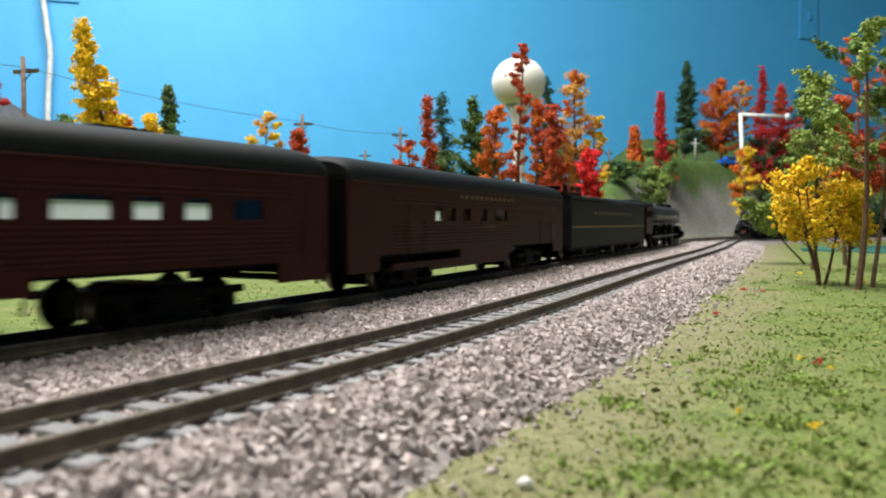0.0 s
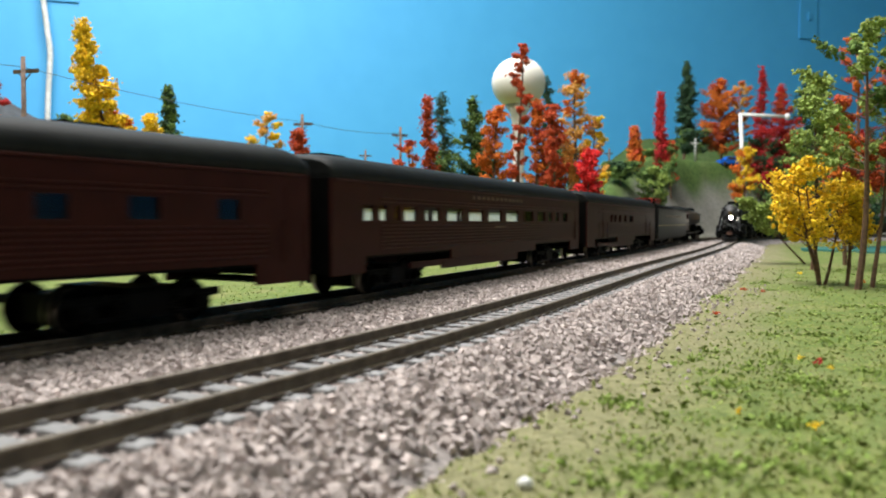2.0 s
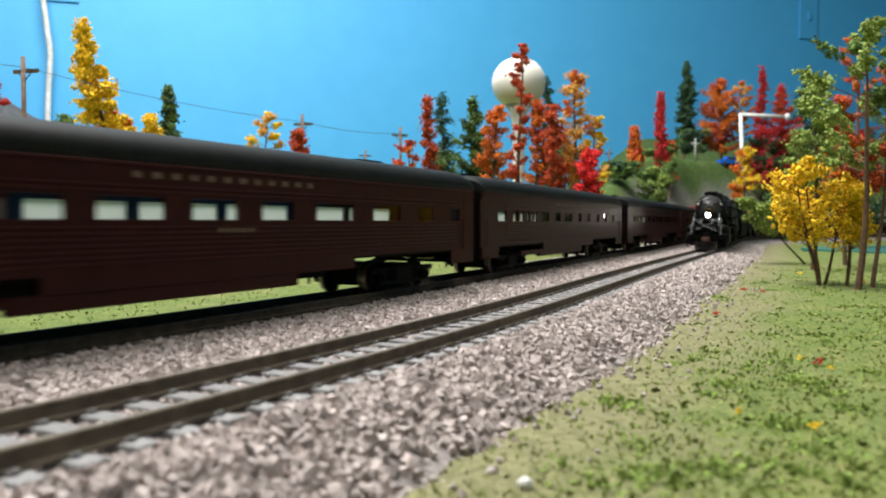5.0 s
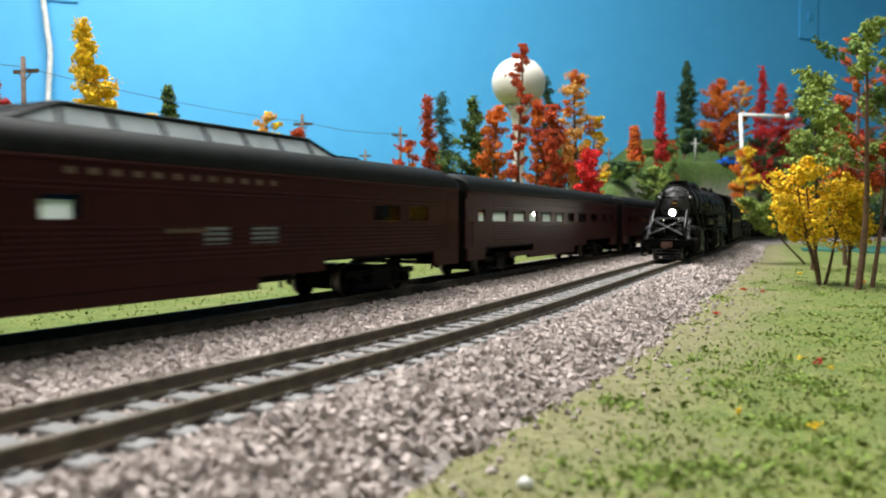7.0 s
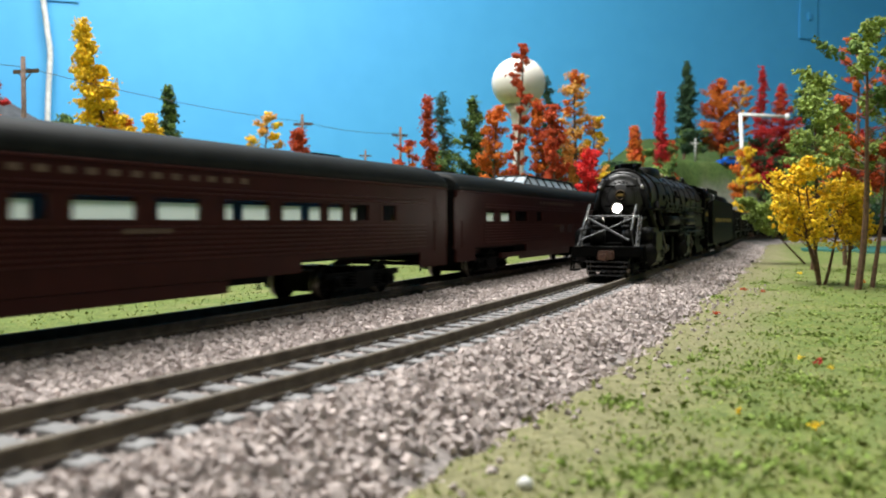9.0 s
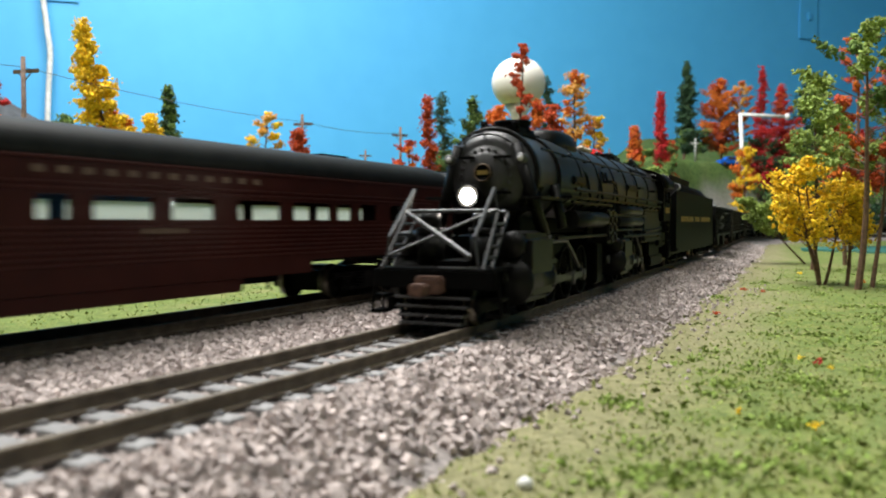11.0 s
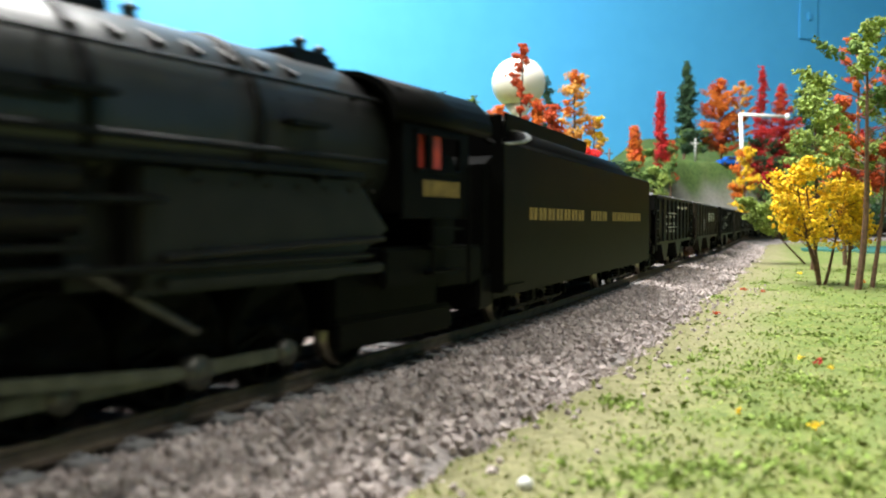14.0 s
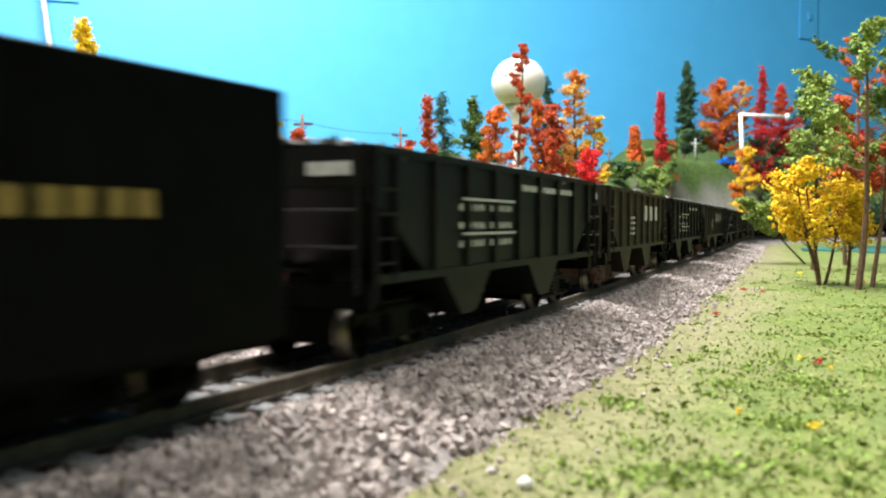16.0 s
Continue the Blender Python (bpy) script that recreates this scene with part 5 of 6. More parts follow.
def motions():
    eng, spin, rods, unit_front, ten, tw, hops, peng, pten, pw, cars = TRAINS
    # the engine's own origin is at its headlight, ahead of its middle
    def engine_pose(t):
        m = seat(freight_s(t) + 105, 62, False, True)
        return m @ pose(0.105, 0, 0)
    walk(eng, [(t, engine_pose(t)) for t in TIMES])

    def swing(t):
        x, y, _ = on_line(freight_s(t), 0.0)
        p = engine_pose(t).inverted() @ Vector((x * U, y * U, 0))
        return Matrix.Translation((-0.084, 0, 0)) @ Matrix.Rotation(math.atan2(p.y, p.x + 0.084), 4, "Z") @ Matrix.Translation((0.084, 0, 0))
    walk(unit_front, [(t, swing(t)) for t in TIMES])
    walk(ten, [(t, seat(freight_s(t) + 343.5, 55, False, True)) for t in TIMES])
    for i, (car, _) in enumerate(hops):
        back = 520 + i * 153
        walk(car, [(t, seat(freight_s(t) + back, 45, False, True)) for t in TIMES])
    walk(peng, [(t, seat(passenger_s(t) + 757, 50, True, False)) for t in TIMES])
    walk(pten, [(t, seat(passenger_s(t) + 539, 70, True, False)) for t in TIMES])
    walk(cars[0][0], [(t, seat(passenger_s(t) + 286, 80, True, False)) for t in TIMES])
    for i, (car, _) in enumerate(cars[1:]):
        mid = 3.2 - 305 * i
        walk(car, [(t, seat(passenger_s(t) + mid, 100, True, False)) for t in TIMES])
    fine = [k / 15 for k in range(241)]
    start = freight_s(0.0)
    for ob, r in spin:
        x, z = ob.matrix_basis.translation.x, ob.matrix_basis.translation.z
        walk(ob, [(t, Matrix.Translation((x, 0, z)) @ Matrix.Rotation((start - freight_s(t)) / r, 4, "Y")) for t in fine])
    for ob, x, k, what, ln in rods:
        rows = []
        for t in fine:
            a = (start - freight_s(t)) / DR + (0 if k > 0 else math.pi / 2)
            cx, cz = CRANK * math.cos(a), -CRANK * math.sin(a)
            tip = math.asin((10.4 - DR - cz) / ln) if what == "main" else 0.0
            rows.append((t, Matrix.Translation(((x + cx) * U, 0, (DR + cz) * U)) @ Matrix.Rotation(-tip, 4, "Y")))
        walk(ob, rows)
    every = [k / 30 for k in range(481)]
    for _, wheels in cars[:6]:
        for ob in wheels:
            x, z = ob.matrix_basis.translation.x, ob.matrix_basis.translation.z
            walk(ob, [(t, Matrix.Translation((x, 0, z)) @ Matrix.Rotation(passenger_s(t) / 5.0, 4, "Y")) for t in every])
    for ob in tw + hops[0][1] + hops[1][1]:
        x, z = ob.matrix_basis.translation.x, ob.matrix_basis.translation.z
        walk(ob, [(t, Matrix.Translation((x, 0, z)) @ Matrix.Rotation((start - freight_s(t)) / 4.8, 4, "Y")) for t in fine])


# ---- trees and scenery
def spot(px, depth):
    return (px - 784) / 1432 * depth, depth


def top_z(py, depth):
    return 23.58 + (394.5 - py) / 1432 * depth


def tree(x, y, top, width, colours, form, seed, lean=0.0, base=None, clump=2.6, n=None, low=0.12, label="", trunks=1, spread=0.25):
    """Armature tree: tapered trunk, limbs, and a crown of many small foliage clumps."""
    g = np.random.RandomState(seed)
    z0 = height(x, y) - 1 if base is None else base
    h = top - z0
    ob = thing("tree", label, "tree", "trees on the layout")
    ob.matrix_basis = pose(x * U, y * U, z0 * U)
    bm = B()
    tips = []
    r = width / 2
    for j in range(trunks):
        a0 = g.uniform(0, 6.28)
        off = spread * r * (trunks > 1)
        bx, by = 0.25 * off * math.cos(a0), 0.25 * off * math.sin(a0)
        tx, ty = bx + off * math.cos(a0) * 2.5 + lean * h, by + off * math.sin(a0) * 2.5
        th = h * (1 if j == 0 else g.uniform(0.65, 0.95))
        line = [Vector((bx + (tx - bx) * q + 0.02 * h * math.sin(q * 5 + seed) * (1 - q * 0.5), by + (ty - by) * q + 0.02 * h * math.cos(q * 4 + seed), th * q)) for q in np.linspace(0, 0.97, 8)]
        r0 = max(0.014 * h, 0.9)
        for i, (p, q) in enumerate(zip(line, line[1:])):
            rod(bm, p, q, r0 * (1 - i / 8.5), r0 * (1 - (i + 1) / 8.5), 7)
        nb = {"cone": 66, "column": 90, "round": 46, "sparse": 26}[form] // trunks + 3
        for b in range(nb):
            q = low + (1 - low) * (b + g.uniform(0, 1)) / nb
            c = line[min(int(q * 7), 6)].lerp(line[min(int(q * 7) + 1, 7)], (q * 7) % 1)
            if form == "cone":
                ln = 1.25 * r * (1.03 - q) ** 0.62 * g.uniform(0.75, 1.05)
                up = 0.1
            elif form == "column":
                ln = r * min(1, 2.6 * (1.04 - q)) * g.uniform(0.6, 1.05)
                up = 0.5
            else:
                ln = r * math.sqrt(max(0.05, 1 - ((q - 0.55) / 0.5) ** 2)) * g.uniform(0.6, 1.1)
                up = 0.55
            a = g.uniform(0, 6.28)
            e = c + Vector((ln * math.cos(a), ln * math.sin(a), ln * up * g.uniform(0.5, 1.3)))
            if e.z > h:
                e.z = h
            rod(bm, c, e, max(0.35 * r0 * (1 - q), 0.3), 0.18, 5)
            tips.append((c, e, q))
        tips.append((line[-2], Vector((line[-1].x, line[-1].y, th)), 1.0))
    part("trunk", bm, M_BARK, ob)
    dens = {"cone": 46, "column": 72, "round": 46, "sparse": 52}[form]
    per = n or dens
    buckets = [[] for _ in colours]
    for c, e, q in tips:
        ci = g.randint(0, len(colours)) if len(colours) > 1 else 0
        m = max(6, int(per * (0.5 + (e - c).length / max(r, 1))))
        f = g.uniform(0.15 if form in ("cone", "column") else 0.42, 1.03, m) if form != "sparse" else g.uniform(0.55, 1.05, m)
        pts = np.array(c)[None] * (1 - f[:, None]) + np.array(e)[None] * f[:, None]
        sp = clump * (1.2 if form == "sparse" else 1.5)
        pts = pts + g.normal(0, sp * 0.62, (m, 3)) * np.array([1, 1, 0.75])
        pts[:, 2] = np.minimum(pts[:, 2], h)
        buckets[ci].append(pts)
    for col, bk in zip(colours, buckets):
        if bk:
            P = np.concatenate(bk)
            chips("crown", P, g.uniform(0.45, 1.25, len(P)) * clump, LEAF[col], seed + 1, 0.75, parent=ob, leafy=True)
    return ob


YEL, RED, GRN, ORA = "golden yellow autumn model tree", "red autumn model tree", "dark green conifer model tree", "orange autumn model tree"
PLAN = [  # picture column, top row, width, depth, colours, form, label
    (266, 203, 54, 640, ("yellow",), "round", "small " + YEL),
    (296, 152, 46, 720, ("green", "dark"), "column", "narrow " + GRN), (196, 186, 52, 640, ("orange", "rust"), "sparse", "small " + ORA), (232, 214, 40, 640, ("orange", "pale"), "sparse", "low pale orange autumn shrub"),
    (2, 148, 60, 640, ("rust", "red"), "sparse", RED), (118, 205, 40, 700, ("green",), "round", "low green leafy shrub"),
    (472, 200, 72, 700, ("yellow", "pale"), "sparse", "thin " + YEL), (526, 229, 40, 760, ("rust",), "round", "small " + RED),
    (722, 250, 62, 820, ("rust", "orange"), "sparse", "low " + RED), (757, 170, 44, 810, ("rust",), "cone", "slender " + RED),
    (785, 165, 74, 900, ("spruce",), "cone", "blue-green spruce model tree"), (838, 172, 80, 830, ("green", "green", "dark"), "column", "broad mid-green conifer model tree"),
    (878, 188, 58, 780, ("orange",), "round", "bushy " + ORA), (922, 80, 46, 770, ("rust",), "sparse", "tall slender red-orange autumn tree"),
    (950, 178, 50, 760, ("rust", "orange"), "round", "bushy " + RED), (966, 138, 70, 960, ("dark",), "cone", GRN), (978, 188, 44, 740, ("rust",), "round", "bushy " + RED),
    (1018, 128, 64, 760, ("pale", "pale", "orange"), "round", "airy pale orange autumn tree"), (1052, 208, 52, 750, ("pale", "yellow"), "sparse", "airy golden autumn tree"),
    (1042, 265, 46, 720, ("scarlet",), "round", "bright scarlet model shrub tree"), (1000, 262, 90, 800, ("green", "dark"), "round", "dark green undergrowth bush"),
    (860, 272, 90, 840, ("green",), "round", "dense mid-green undergrowth bush"), (780, 268, 70, 850, ("green", "dark"), "round", "dense mid-green undergrowth bush"),
    (1122, 225, 22, 1330, ("orange", "rust"), "cone", "slender " + ORA), (1168, 165, 22, 1400, ("red",), "cone", "slender crimson autumn tree"), (1185, 250, 30, 1400, ("rust", "green"), "round", "reddish green shrub with sponge foliage"),
    (1098, 288, 62, 1240, ("green", "dark"), "round", "green hillside bush with sponge foliage"), (1156, 296, 52, 1260, ("green", "light"), "round", "light green hillside bush with sponge foliage"),
    (1212, 112, 34, 1640, ("dark",), "column", "tall narrow " + GRN), (1232, 232, 70, 1640, ("dark", "green"), "round", "dark green hillside bush"), (1140, 268, 60, 1500, ("green",), "round", "green hillside bush with sponge foliage"),
    (1272, 140, 84, 1640, ("orange", "rust"), "column", "tall " + ORA), (1310, 148, 48, 1660, ("pale", "orange"), "sparse", "pale " + ORA),
    (1344, 120, 34, 1600, ("red",), "cone", "tall crimson autumn tree"), (1378, 152, 70, 1600, ("red", "rust"), "column", "crimson autumn tree with sponge foliage"), (1352, 230, 70, 1580, ("red", "dark"), "round", "dark red hillside bush with sponge foliage"),
    (1422, 146, 74, 1720, ("dark",), "cone", GRN), (1318, 262, 48, 1360, ("yellow", "orange"), "round", "small " + YEL),
    (1380, 290, 90, 1560, ("dark", "green"), "round", "dark green hillside bush"), (1440, 240, 120, 1560, ("dark", "green"), "round", "dark green hillside bush"), (1520, 230, 130, 1600, ("dark", "red"), "round", "dark hillside bush with sponge foliage"),
    (1512, 72, 100, 900, ("rust", "orange"), "sparse", "thin rusty autumn tree"), (1440, 138, 92, 560, ("light",), "round", "light green leafy tree"),
    (1520, 330, 110, 1000, ("green", "dark"), "round", "green trackside bush with sponge foliage"), (1600, 100, 140, 800, ("rust", "green"), "round", "red and green autumn tree"),
]


def make_trees():
    for i, (px, py, w, dep, cols, form, label) in enumerate(PLAN):
        x, y = spot(px, dep)
        tree(x, y, top_z(py, dep), w / 1432 * dep, cols, form, 40 + i, label=label, clump=2.2 + 0.9 * (dep > 1000), low=0.1 if form in ("cone", "column") else 0.28)
    # the trees beside the camera
    x, y = spot(1520, 392)
    tree(x, y, top_z(50, 392), 60, ("light", "light", "green"), "sparse", 101, lean=0.03, clump=2.0, n=64, low=0.42, label="light green leafy tree with bare forked trunk")
    x, y = spot(1552, 405)
    tree(x, y, top_z(190, 405), 34, ("light", "rust"), "sparse", 106, lean=0.05, clump=1.8, n=40, low=0.5, label="green and rust leafy tree")
    x, y = spot(1490, 620)
    tree(x, y, top_z(172, 620), 34, ("rust", "orange"), "round", 109, clump=2.2, n=50, low=0.3, label="red-orange autumn tree behind the yellow shrub")
    x, y = spot(1451, 425)
    tree(x, y, top_z(284, 425), 37, ("yellow",), "round", 102, clump=1.9, n=40, low=0.36, trunks=4, spread=0.3, label="golden yellow shrub with several bare stems")
    x, y = spot(212, 620)
    tree(x, y, top_z(38, 620), 50, ("yellow",), "cone", 112, lean=-0.135, clump=2.6, n=100, low=0.1, label="tall golden yellow autumn model tree")
    x, y = spot(1500, 415)
    tree(x, y, top_z(325, 415), 20, ("yellow",), "round", 107, clump=1.4, n=26, low=0.45, trunks=2, label="golden yellow shrub with bare stems")
    x, y = spot(1425, 640)
    tree(x, y, top_z(352, 640), 36, ("light",), "round", 103, lean=-0.9, clump=2.0, n=50, low=0.35, label="leaning light green bush with sponge foliage")


make_trees()


def water_tower():
    x, y = spot(917, 900)
    z0 = height(x, y)
    ob = thing("water_tower", "ivory ball-shaped water tower on a slim column", "water tower")
    ob.matrix_basis = pose(x * U, y * U, z0 * U)
    top = top_z(102, 900) - z0
    r = 29.6
    bm = B()
    prof = [(r * math.sin(a), top - r + r * math.cos(a) * 0.96) for a in np.linspace(0.001, 2.55, 26)]
    lathe(bm, prof, 40)
    part("tank", bm, M_TOWER, ob)
    bm = B()
    zc = prof[-1][1]
    lathe(bm, [(prof[-1][0], zc), (9, zc - 10), (6.5, zc - 24), (6.2, 30), (8.5, 8), (13, 0), (13, -3)], 28)
    part("column", bm, M_TOWER, ob)
    bm = B()
    lathe(bm, [(3, top - 1.2), (3, top + 1), (0.1, top + 1.6)], 16)
    part("hatch", bm, M_TOWER, ob)


water_tower()


def utility_pole(px, py, depth, arm=1.0, turn=0.0, material=None, label="brown wooden utility pole with one crossarm"):
    x, y = spot(px, depth)
    z0 = height(x, y) - 1
    h = top_z(py, depth) - z0
    ob = thing("utility_pole", label, "utility pole", "utility poles")
    ob.matrix_basis = pose(x * U, y * U, z0 * U, 0, 0, turn)
    m = material or M_WOOD
    bm = B()
    rod(bm, (0, 0, 0), (0, 0, h), 1.9, 1.4, 10)
    part("post", bm, m, ob)
    bm = B()
    box(bm, -10 * arm, 10 * arm, 1.3, 3.2, h - 10, h - 7.6, 0.2)
    for k in (-1, 1):
        rod(bm, (k * 6 * arm, 1.6, h - 9), (0, 1.4, h - 15), 0.4)
    part("crossarm", bm, m, ob)
    return Vector((x, y, z0 + h - 6.5))


P = [utility_pole(46, 103, 520, 0.95, -16), utility_pole(536, 204, 770, 0.95, -12), utility_pole(709, 226, 900, 0.9, 20, label="brown wooden utility pole among red shrubs"), utility_pole(647, 266, 1250, 0.95, 15)]
utility_pole(1229, 246, 1560, 0.9, 12, M_GREYPOLE, "pale grey utility pole on the hillside")
utility_pole(1077, 264, 1500, 0.8, 12)


def wire(a, b, sag):
    bm = B()
    pts = [a.lerp(b, q) - Vector((0, 0, sag * 4 * q * (1 - q))) for q in np.linspace(0, 1, 17)]
    side = (b - a).cross(Vector((0, 0, 1))).normalized() * 0.22
    sweep(bm, [[p + side, p + Vector((0, 0, 0.22)), p - side, p - Vector((0, 0, 0.22))] for p in pts])
    bmesh.ops.recalc_face_normals(bm, faces=bm.faces)
    tagged(part("overhead_wire", bm, M_WIRE), "thin black thread wire strung between utility poles", "wire", "overhead wires")


wire(Vector((-420, 420, 134)), P[0], 2)
wire(P[0], P[1], 4)
wire(P[1], P[2], 4)


def lamp_post():
    x, y = spot(1318, 1545)
    z0 = height(x, y)
    zt = top_z(204, 1545) - z0
    ob = thing("street_lamp", "white bent street lamp with a long horizontal arm", "street lamp")
    ob.matrix_basis = pose(x * U, y * U, z0 * U)
    bm = B()
    rod(bm, (0, 0, -2), (-11, 0, zt), 4.0, 3.6, 12)
    part("post", bm, M_CABLE, ob)
    bm = B()
    rod(bm, (-11, 0, zt), (76, 0, zt - 4), 3.6, 3.2, 12)
    ball(bm, (-11, 0, zt), 3.6, 12, 8)
    part("arm", bm, M_CABLE, ob)
    bm = B()
    ball(bm, (78, 0, zt - 4), 6.5, 14, 10, 0.9)
    part("globe", bm, M_CABLE, ob)


lamp_post()


def blue_car():
    x, y = spot(1290, 1600)
    z0 = height(x, y)
    ob = thing("car", "bright blue toy pickup parked on the hillside road", "car")
    ob.matrix_basis = pose(x * U, y * U, z0 * U, 0, 0, 12)
    bm = B()
    box(bm, -26, 26, -10, 10, 4, 12.5, 1.8)
    sweep(bm, [[(-14, -9, 12), (16, -9, 12), (16, 9, 12), (-14, 9, 12)], [(-9, -7.5, 19), (10, -7.5, 19), (10, 7.5, 19), (-9, 7.5, 19)]], smooth=False)
    part("body", bm, M_BLUECAR, ob)
    bm = B()
    for k in (-1, 1):
        sweep(bm, [[(-11, k * 9.0, 13), (13, k * 9.0, 13), (9, k * 7.9, 18), (-8, k * 7.9, 18)], [(-11, k * 8.7, 13), (13, k * 8.7, 13), (9, k * 7.6, 18), (-8, k * 7.6, 18)]], smooth=False)
    part("side_window", bm, M_TYRE, ob)
    for a in (-16, 16):
        for k in (-1, 1):
            bm = B()
            lathe_y(bm, [(0.01, k * 8), (4.2, k * 8), (4.2, k * 10.6), (2.4, k * 10.8), (0.01, k * 10.4)], 16, a, 4.2)
            part("wheel", bm, M_TYRE, ob)


blue_car()


def wall_fittings():
    # painted-over switch plates and the white cable down the backdrop
    ang = math.degrees(math.atan(0.3056))
    for px, py0, py1, w in ((1424, -10, 73, 66), (118, -60, 8, 70)):
        k = (px - 784) / 1432
        dep = (1890 + 879 * 0.3056) / (1 - 0.3056 * k)
        x = k * dep
        za, zb = top_z(py1, dep), top_z(py0, dep)
        ob = thing("switch_plate", "switch plate painted over in wall blue", "switch plate")
        ob.matrix_basis = pose(x * U, (dep - 1.5) * U, za * U, 0, 0, ang)
        bm = B()
        box(bm, -w / 2, w / 2, -4, 1.4, 0, zb - za, 1.5)
        part("plate", bm, M_SKY, ob)
        bm = B()
        box(bm, -5, 5, -9, -4, (zb - za) * 0.4, (zb - za) * 0.4 + 22, 1)
        part("toggle", bm, M_SKY, ob)
    bm = B()
    line = []
    for px, py in ((80, -60), (83, 0), (90, 60), (94, 100), (90, 160), (87, 230), (84, 330)):
        dep = 1870 + (spot(px, 1880)[0] + 879) * 0.3056 - 8
        line.append(Vector((spot(px, dep)[0], dep, top_z(py, dep))))
    pts = []
    for i in range(len(line) - 1):
        p0, p1, p2, p3 = line[max(i - 1, 0)], line[i], line[i + 1], line[min(i + 2, len(line) - 1)]
        for q in np.linspace(0, 1, 6, endpoint=False):
            pts.append(0.5 * ((2 * p1) + (p2 - p0) * q + (2 * p0 - 5 * p1 + 4 * p2 - p3) * q * q + (3 * p1 - p0 - 3 * p2 + p3) * q ** 3))
    sweep(bm, [[(p.x + 6.2 * math.cos(a), p.y + 6.2 * math.sin(a), p.z) for a in np.linspace(0, 2 * math.pi, 12, endpoint=False)] for p in pts])
    bmesh.ops.recalc_face_normals(bm, faces=bm.faces)
    tagged(part("cable", bm, M_CABLE), "thick white cable hanging down the blue wall", "cable")


wall_fittings()


def left_hill():
    bm = B()
    x0, y0 = spot(-43, 1500)
    g = np.random.RandomState(21)
    rings = []
    for j, q in enumerate(np.linspace(0, 1, 10)):
        rings.append([(x0 + 520 * q * math.cos(a) * (1 + g.uniform(-0.06, 0.06)), y0 + 260 * q * math.sin(a) * (1 + g.uniform(-0.06, 0.06)), -20 + 303 * (1 - q) + g.uniform(-4, 4)) for a in np.linspace(0, 2 * math.pi, 36, endpoint=False)])
    sweep(bm, rings)
    bmesh.ops.recalc_face_normals(bm, faces=bm.faces)
    tagged(part("hill", bm, mat("slate_grey_hill", (0.075, 0.08, 0.09), (0.045, 0.05, 0.056), 14, 0.9, bump=2.0, big=0.2)), "slate-grey modelled hill in the background", "hill", kind="structure")


left_hill()


def pond():
    bm = B()
    g = random.Random(6)
    ring = [(760 + 330 * math.cos(a) * (1 + 0.08 * math.sin(3 * a)), 900 + 190 * math.sin(a) * (1 + 0.1 * math.cos(2 * a))) for a in np.linspace(0, 2 * math.pi, 48, endpoint=False)]
    sweep(bm, [[(x, y, -9.5) for x, y in ring], [(x, y, -6.6) for x, y in ring]], smooth=False)
    bmesh.ops.recalc_face_normals(bm, faces=bm.faces)
    tagged(part("pond", bm, M_POND), "flat teal-green pond patch beyond the grass", "pond", kind="structure")


pond()


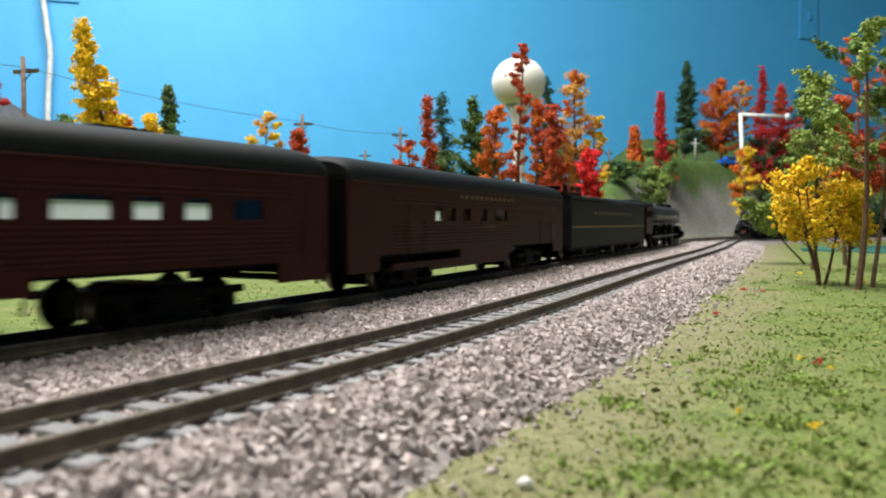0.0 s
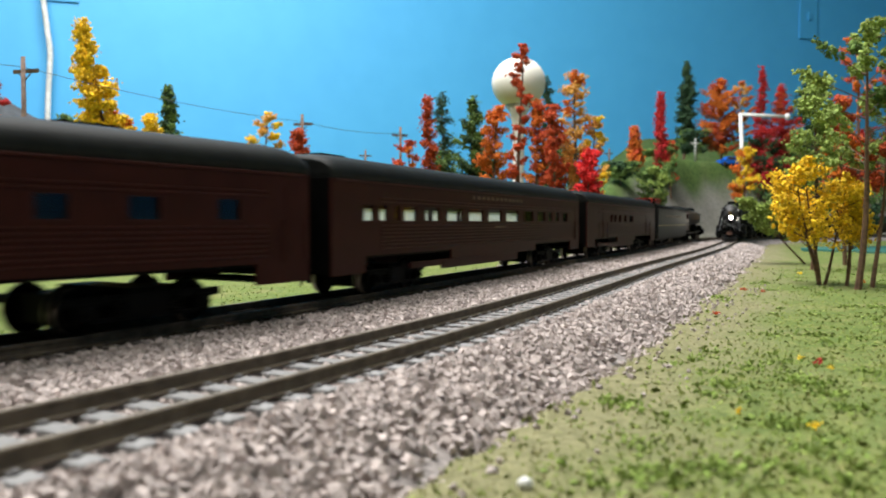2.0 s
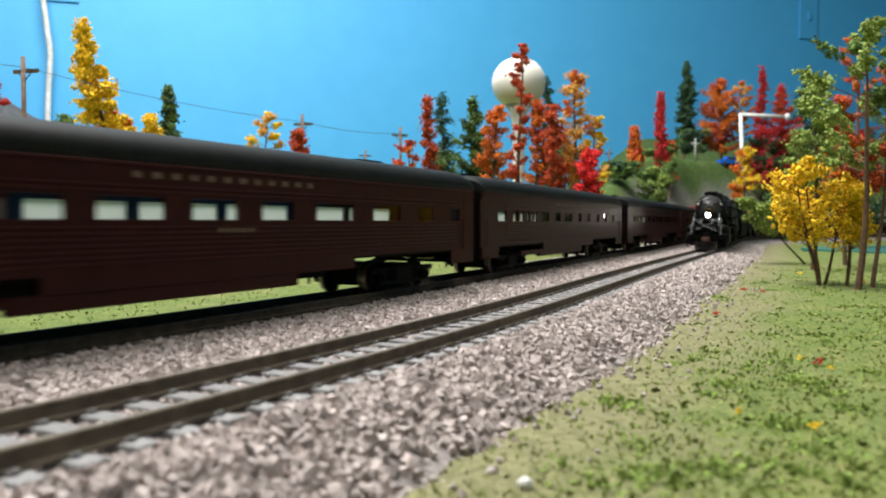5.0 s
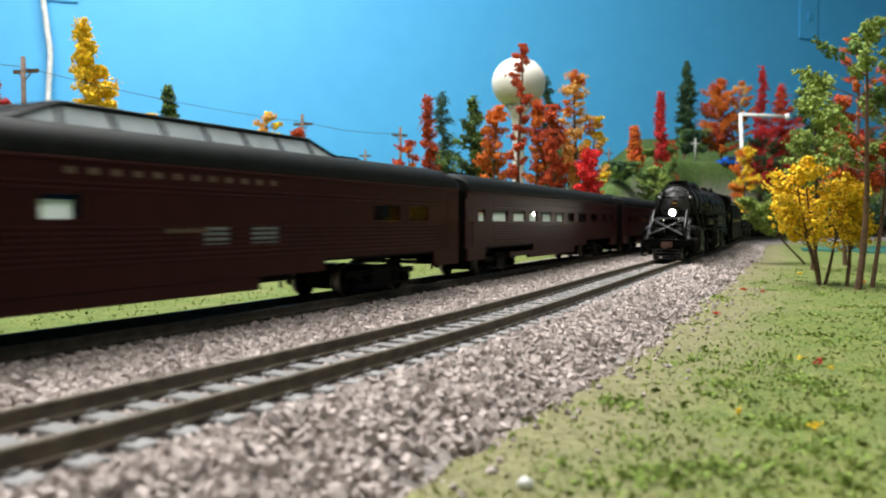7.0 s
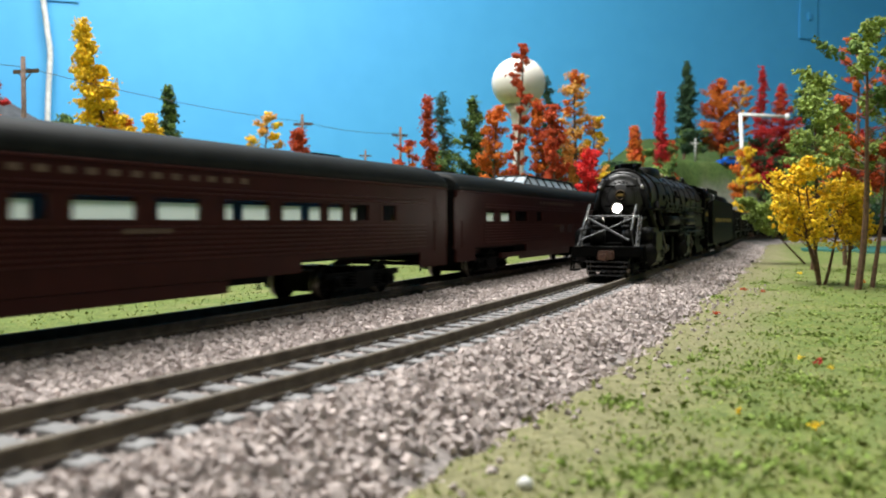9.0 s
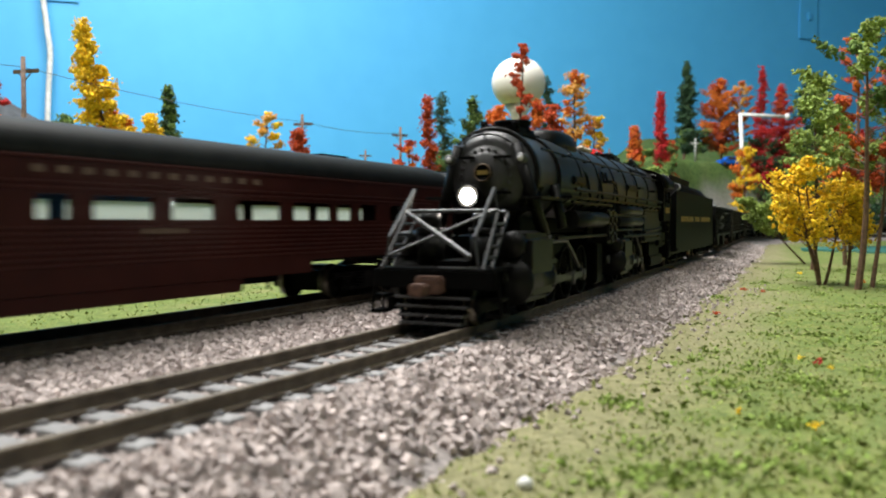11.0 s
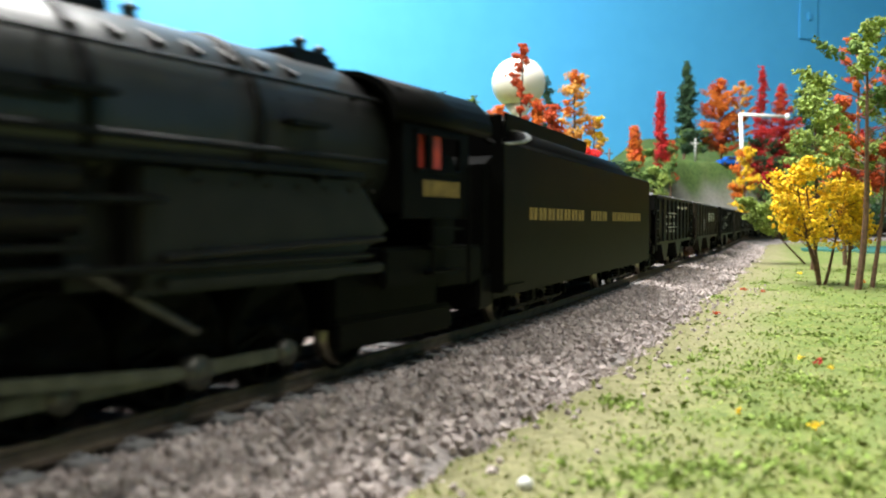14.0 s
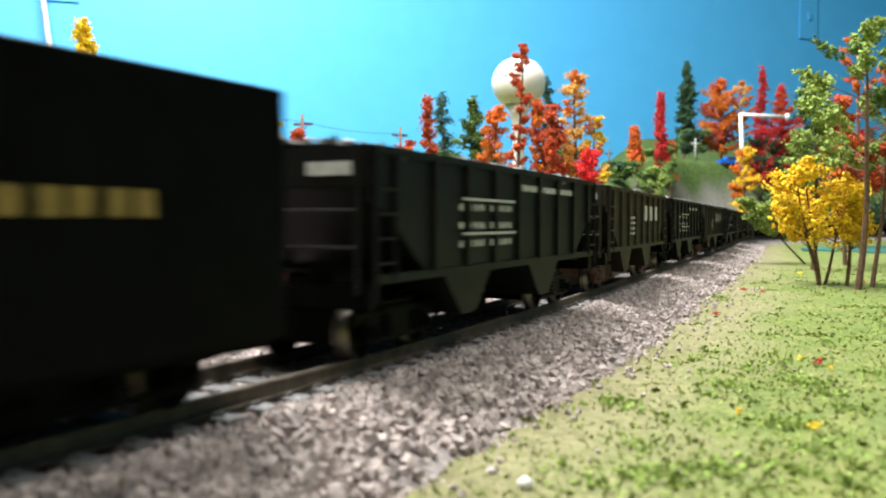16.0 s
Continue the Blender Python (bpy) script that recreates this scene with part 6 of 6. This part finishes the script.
def turf():
    g = np.random.RandomState(31)
    for col, n, lo, hi, seed, lab in (("turf", 12000, 0.4, 1.25, 1, "fine green ground turf crumbs"), ("light", 4000, 0.25, 0.6, 2, "light green ground turf crumbs"), ("straw", 8000, 0.25, 0.6, 3, "straw-coloured ground turf crumbs"), ("tuft", 900, 0.3, 0.8, 4, "mid-green turf crumbs")):
        y = 55 + 560 * g.uniform(0, 1, n) ** 1.9
        x = g.uniform(-0.15, 0.62, n) * y
        s, d = near_line(x, y)
        keep = d > 34 + (8 if col == "straw" else 44) * g.uniform(size=n) ** 1.5
        x, y = x[keep], y[keep]
        z = shape(x, y)[0]
        chips("turf_crumbs", np.stack([x, y, z + 0.12], 1), g.uniform(lo, hi, len(x)), LEAF[col], 60 + seed, 0.2, lab, "turf", leafy=True)
    # darker tufts in small heaps
    P = []
    for k in range(260):
        y = 95 + 480 * g.uniform() ** 1.2
        x = g.uniform(0.08, 0.62) * y
        s, d = near_line(np.array([x]), np.array([y]))
        if d[0] < 42:
            continue
        z = height(x, y)
        m = int(5 + 60 * g.uniform() ** 3)
        wide = 0.6 + 0.22 * m ** 0.5
        P.append(np.stack([x + g.normal(0, wide, m), y + g.normal(0, wide, m), z + abs(g.normal(0.25, 0.45, m))], 1))
    P = np.concatenate(P)
    chips("grass_tufts", P, g.uniform(0.4, 1.15, len(P)), LEAF["tuft"], 77, 0.4, "small dark green tufts in the turf", "turf", leafy=True)
    # turf strip beyond the far track
    n = 3500
    s = g.uniform(-120, 700, n)
    d = far_d(s) - g.uniform(32, 110, n)
    x, y, _ = on_line(s, d)
    z = shape(x, y)[0]
    chips("turf_crumbs", np.stack([x, y, z + 0.2], 1), g.uniform(0.4, 1.0, n), LEAF["turf"], 78, 0.25, "green turf crumbs beyond the tracks", "turf", leafy=True)
    # stray ballast stones on the turf
    n = 260
    s = g.uniform(-40, 420, n)
    x, y, _ = on_line(s, 36 + widen(s) + 20 * g.uniform(0, 1, n) ** 2.5)
    chips("stray_stones", np.stack([x, y, shape(x, y)[0] + 0.3], 1), g.uniform(0.5, 1.1, n), M_BALLAST, 79, 0.9, "stray ballast stones on the turf edge", "ballast")
    # fallen leaves
    for px, py, col, sz in ((1452, 645, "red", 2.0), (1420, 638, "yellow", 1.6), (1268, 557, "rust", 2.4), (1318, 514, "rust", 2.6), (1352, 519, "rust", 1.8), (1308, 478, "orange", 2.4), (1448, 762, "yellow", 1.6), (1310, 733, "yellow", 1.2), (1475, 656, "yellow", 1.2), (1530, 500, "orange", 2.4), (1418, 485, "yellow", 2.6)):
        sz *= 0.55
        dep = 1432 * 32.3 / (py - 394.4)
        x = (px - 784) / 1432 * dep
        z = height(x, dep)
        m = 14
        pts = np.stack([x + g.normal(0, sz * 0.5, m), dep + g.normal(0, sz * 0.5, m), z + 0.4 + abs(g.normal(0, 0.4, m))], 1)
        ob = chips("fallen_leaves", pts, g.uniform(0.5, 1.1, m) * sz * 0.6, LEAF[col], 90 + int(px), 0.5)
        tagged(ob, "small heap of " + {"red": "red", "yellow": "yellow", "rust": "red-orange", "orange": "orange", "straw": "straw-coloured"}[col] + " fallen leaves on the turf", "leaves")
    dep = 1432 * 32.3 / (866 - 394.4)
    x = (931 - 784) / 1432 * dep
    bm = B()
    ball(bm, (x, dep, height(x, dep) + 0.7), 1.0, 12, 8, 1.0, 0.9, 0.85)
    tagged(part("pebble", bm, M_CABLE), "small round white pebble on the turf", "pebble")


turf()

motions()
